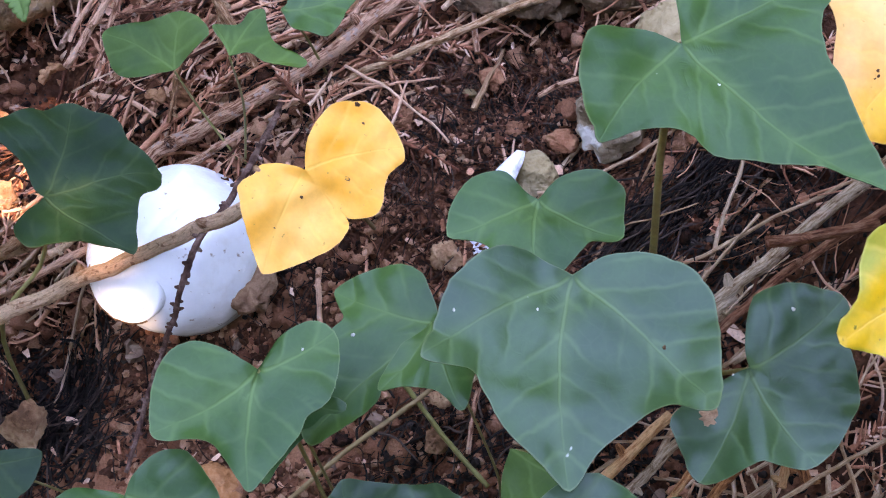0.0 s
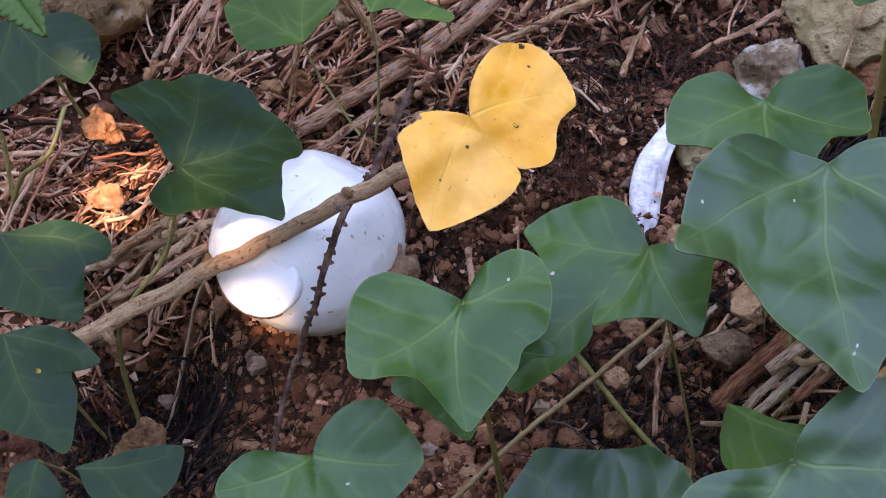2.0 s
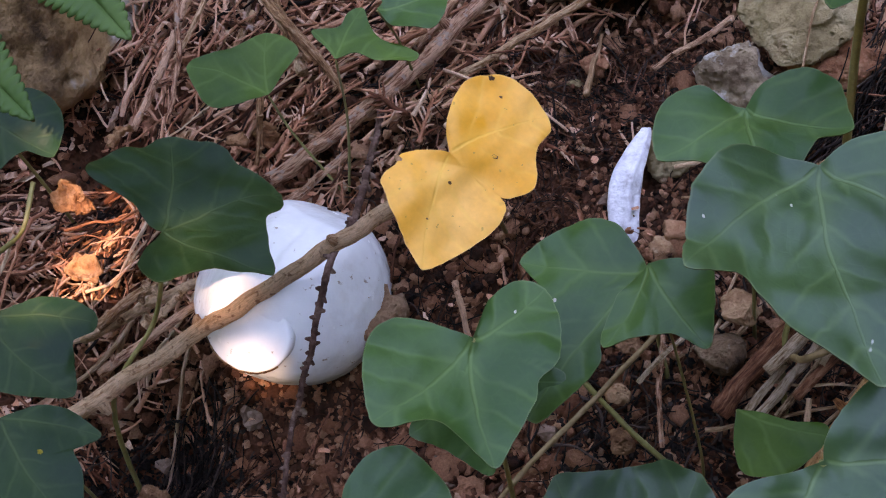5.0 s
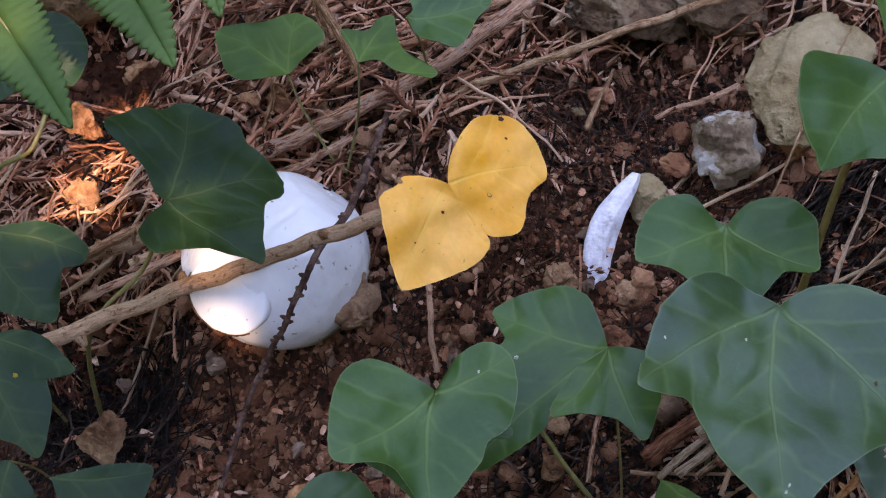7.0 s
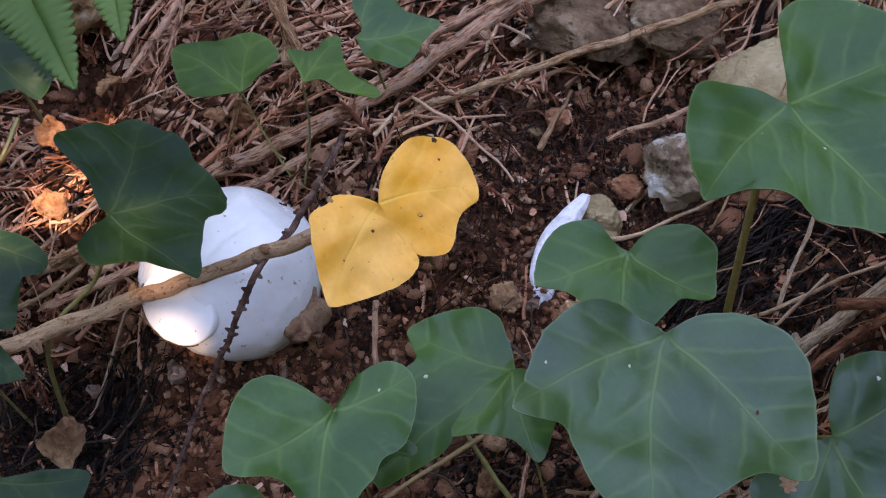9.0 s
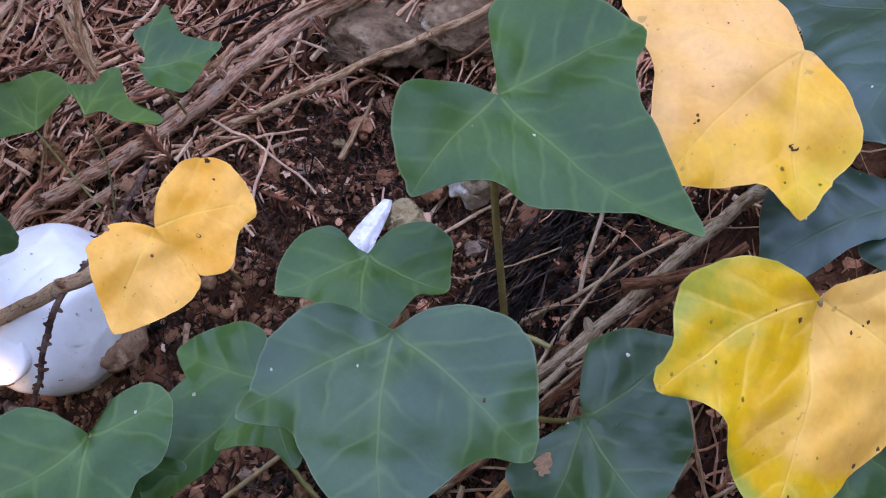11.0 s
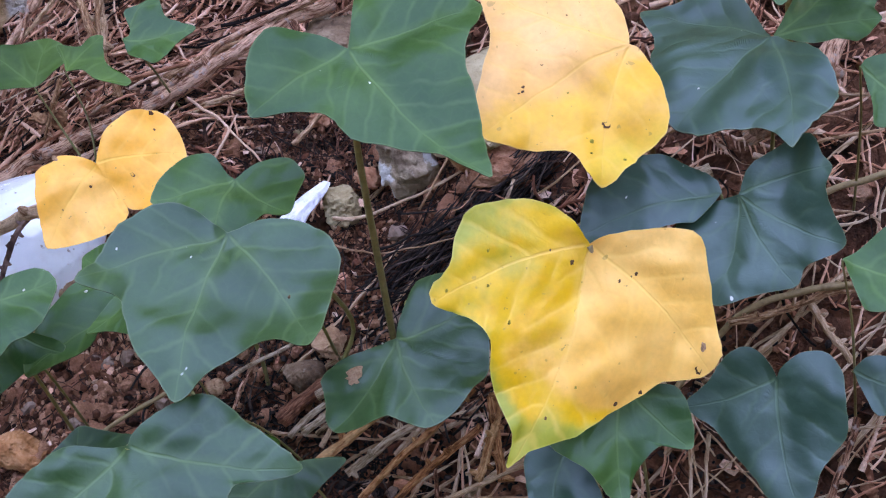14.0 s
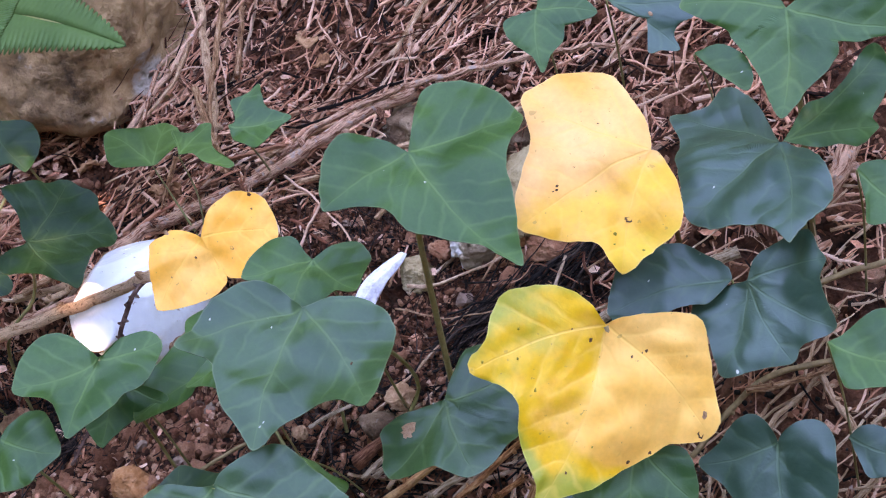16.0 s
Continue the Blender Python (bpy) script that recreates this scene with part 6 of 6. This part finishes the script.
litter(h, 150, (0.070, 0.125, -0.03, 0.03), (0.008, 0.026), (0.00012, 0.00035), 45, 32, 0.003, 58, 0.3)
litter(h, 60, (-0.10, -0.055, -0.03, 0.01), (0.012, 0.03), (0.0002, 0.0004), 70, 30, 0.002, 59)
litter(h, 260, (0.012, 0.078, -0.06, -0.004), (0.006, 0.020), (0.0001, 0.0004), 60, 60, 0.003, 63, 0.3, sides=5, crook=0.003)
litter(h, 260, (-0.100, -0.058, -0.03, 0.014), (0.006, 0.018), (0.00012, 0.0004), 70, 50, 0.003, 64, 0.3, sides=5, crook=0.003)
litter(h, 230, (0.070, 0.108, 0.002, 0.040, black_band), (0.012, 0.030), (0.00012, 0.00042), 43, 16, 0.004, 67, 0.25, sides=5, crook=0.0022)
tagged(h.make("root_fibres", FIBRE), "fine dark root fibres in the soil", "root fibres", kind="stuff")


# ---- fern ----
def frond(tip, root, wide, seed):
    """A pinnate frond part: a rib with toothed green pinna blades on both sides."""
    a, b = np.array(tip), np.array(root)
    line = spline([a, (a + b) / 2 + np.array((0, 0, 0.003)), b], 40)
    thing = base("fern_frond", (root[0], root[1], root[2]))
    tagged(thing, "bright green fern frond with toothed edges", "fern", "fern fronds")
    vv, ff = tube_data(line, np.linspace(0.0003, 0.0006, 40), 6)
    link("rib", vv, ff, STEM, thing)
    way = (b - a) / np.linalg.norm(b - a)
    up = np.array((-0.1, -0.45, 0.88))
    side = np.cross(up, way)
    side /= np.linalg.norm(side)
    vs, fs, m = [], [], 151
    for sg in (-1, 1):
        o = len(vs)
        for i in range(m):
            s = i / (m - 1)
            c = a + (b - a) * s + np.array((0, 0, 0.003)) * 4 * s * (1 - s)
            lobe = math.sin(math.pi * ((i + (2 if sg > 0 else 0)) % 5 + 0.5) / 5.0)
            tooth = 0.66 + 0.42 * lobe ** 0.6
            w = wide * min(1.0, (s * 1.4) ** 0.7) * tooth
            for q in range(5):
                f = q / 4
                vs.append(c + side * sg * w * f - way * w * 0.25 * f + up * (0.0004 * math.sin(f * 2.4) + 0.0005 * (lobe - 0.6) * f))
        for i in range(m - 1):
            for q in range(4):
                k = o + i * 5 + q
                fs.append((k, k + 1, k + 6, k + 5) if sg > 0 else (k, k + 5, k + 6, k + 1))
    bl = link("pinnae", vs, fs, FERN, thing, "toothed green blades")
    for k in range(5):
        put(bl.data, "main%d" % k, np.tile((9.0, 0.0, 0.0), (len(vs), 1)), "FLOAT_VECTOR")
    t = np.arange(len(vs)) // 5 % m
    put(bl.data, "side", np.stack([np.arange(len(vs)) % 5 * 1.2, t * 0.3, np.ones(len(vs))], 1), "FLOAT_VECTOR")
    bl.modifiers.new("thickness", "SOLIDIFY").thickness = 0.0003


for k, (tip, root, w) in enumerate(FRONDS):
    frond(tip, root, w, k)


# ---- an unseen branch added overhead to shade the bank ----
def shade_branch(away, wide, gaps):
    """An added leafy branch out of view, towards the sun; light falls through the gaps left between its leaves."""
    up = np.array(SUN_WAY)
    a = np.cross(up, (0, 1, 0))
    a /= np.linalg.norm(a)
    b = np.cross(up, a)
    mid = np.array((0.03, 0.03, -0.04)) + up * away
    r = np.random.default_rng(77)
    holes = []
    for p, size in gaps:
        d = np.array(p) - mid
        holes.append((d @ a, d @ b, size))
    foot = Vector((0.75, -1.95, 0))
    # trunk and boughs are invented to carry the shading leaves
    foot.z = float(bank(foot.x, foot.y)) - 0.1
    thing = base("tree", tuple(foot))
    tagged(thing, "unseen leafy tree added to shade the bank", "tree")
    top = foot + Vector((-0.1, 0.1, 3.4))
    link("trunk", *tube_data(spline([foot, foot + Vector((0.03, 0.05, 1.2)), top], 24), np.linspace(0.10, 0.05, 24), 12), BARK, thing)
    fork = foot + Vector((0.02, 0.06, 1.1))
    end = Vector(mid + a * wide * -1.15)
    link("bough", *tube_data(spline([fork, fork.lerp(end, 0.5) + Vector((0, 0, 0.06)), end], 20), np.linspace(0.035, 0.010, 20), 10), BARK, thing)
    lines = [(-1.15, 0.0, 1.1, 0.12)] + [(k * 0.3 - 0.9, 0.02, k * 0.3 - 0.7, s) for k in range(6) for s in (-0.8, 0.8)]
    for k, (x0, y0, x1, y1) in enumerate(lines):
        pts = [mid + a * wide * x + b * wide * y + up * z for x, y, z in ((x0, y0, 0), ((x0 + x1) / 2, (y0 + y1) / 2, 0.02), (x1, y1, 0.01))]
        link("bough", *tube_data(spline(pts, 16), np.linspace(0.009, 0.004, 16) * (1 if k == 0 else 0.5), 8), BARK, thing)
    h = Heap()
    for _ in range(6500):
        x, y = r.uniform(-wide, wide, 2)
        ln = r.uniform(0.016, 0.026)
        if math.hypot(x, y) > wide * (0.9 + 0.12 * noise.noise(Vector((x * 9, y * 9, 1)))):
            continue
        if any(math.hypot(x - hx, y - hy) < hs + ln * 0.85 for hx, hy, hs in holes):
            continue
        t = r.uniform(0, 6.3)
        e, g = a * math.cos(t) + b * math.sin(t), b * math.cos(t) - a * math.sin(t)
        lift = r.normal(0, 0.25, 2)
        c = mid + a * x + b * y + up * r.normal(0, 0.03)
        v = [c + e * ln * p + g * ln * q + up * ln * (lift[0] * p + lift[1] * q - 0.4 * p * p)
             for p, q in ((-0.9, 0), (-0.3, 0.5), (0.3, 0.4), (0.9, 0), (0.3, -0.4), (-0.3, -0.5), (0.0, 0.0))]
        h.add(np.array(v), [(i, (i + 1) % 6, 6) for i in range(6)])
    fo = h.make("foliage", FERN, parent=thing)
    fo["kind"] = "stuff"


# gaps are set so that sun flecks reach the litter and china
shade_branch(1.4, 0.34, (((-0.090, 0.039, -0.063), -0.003), ((-0.080, 0.067, -0.051), -0.001), ((-0.049, -0.002, -0.046), 0.000)))
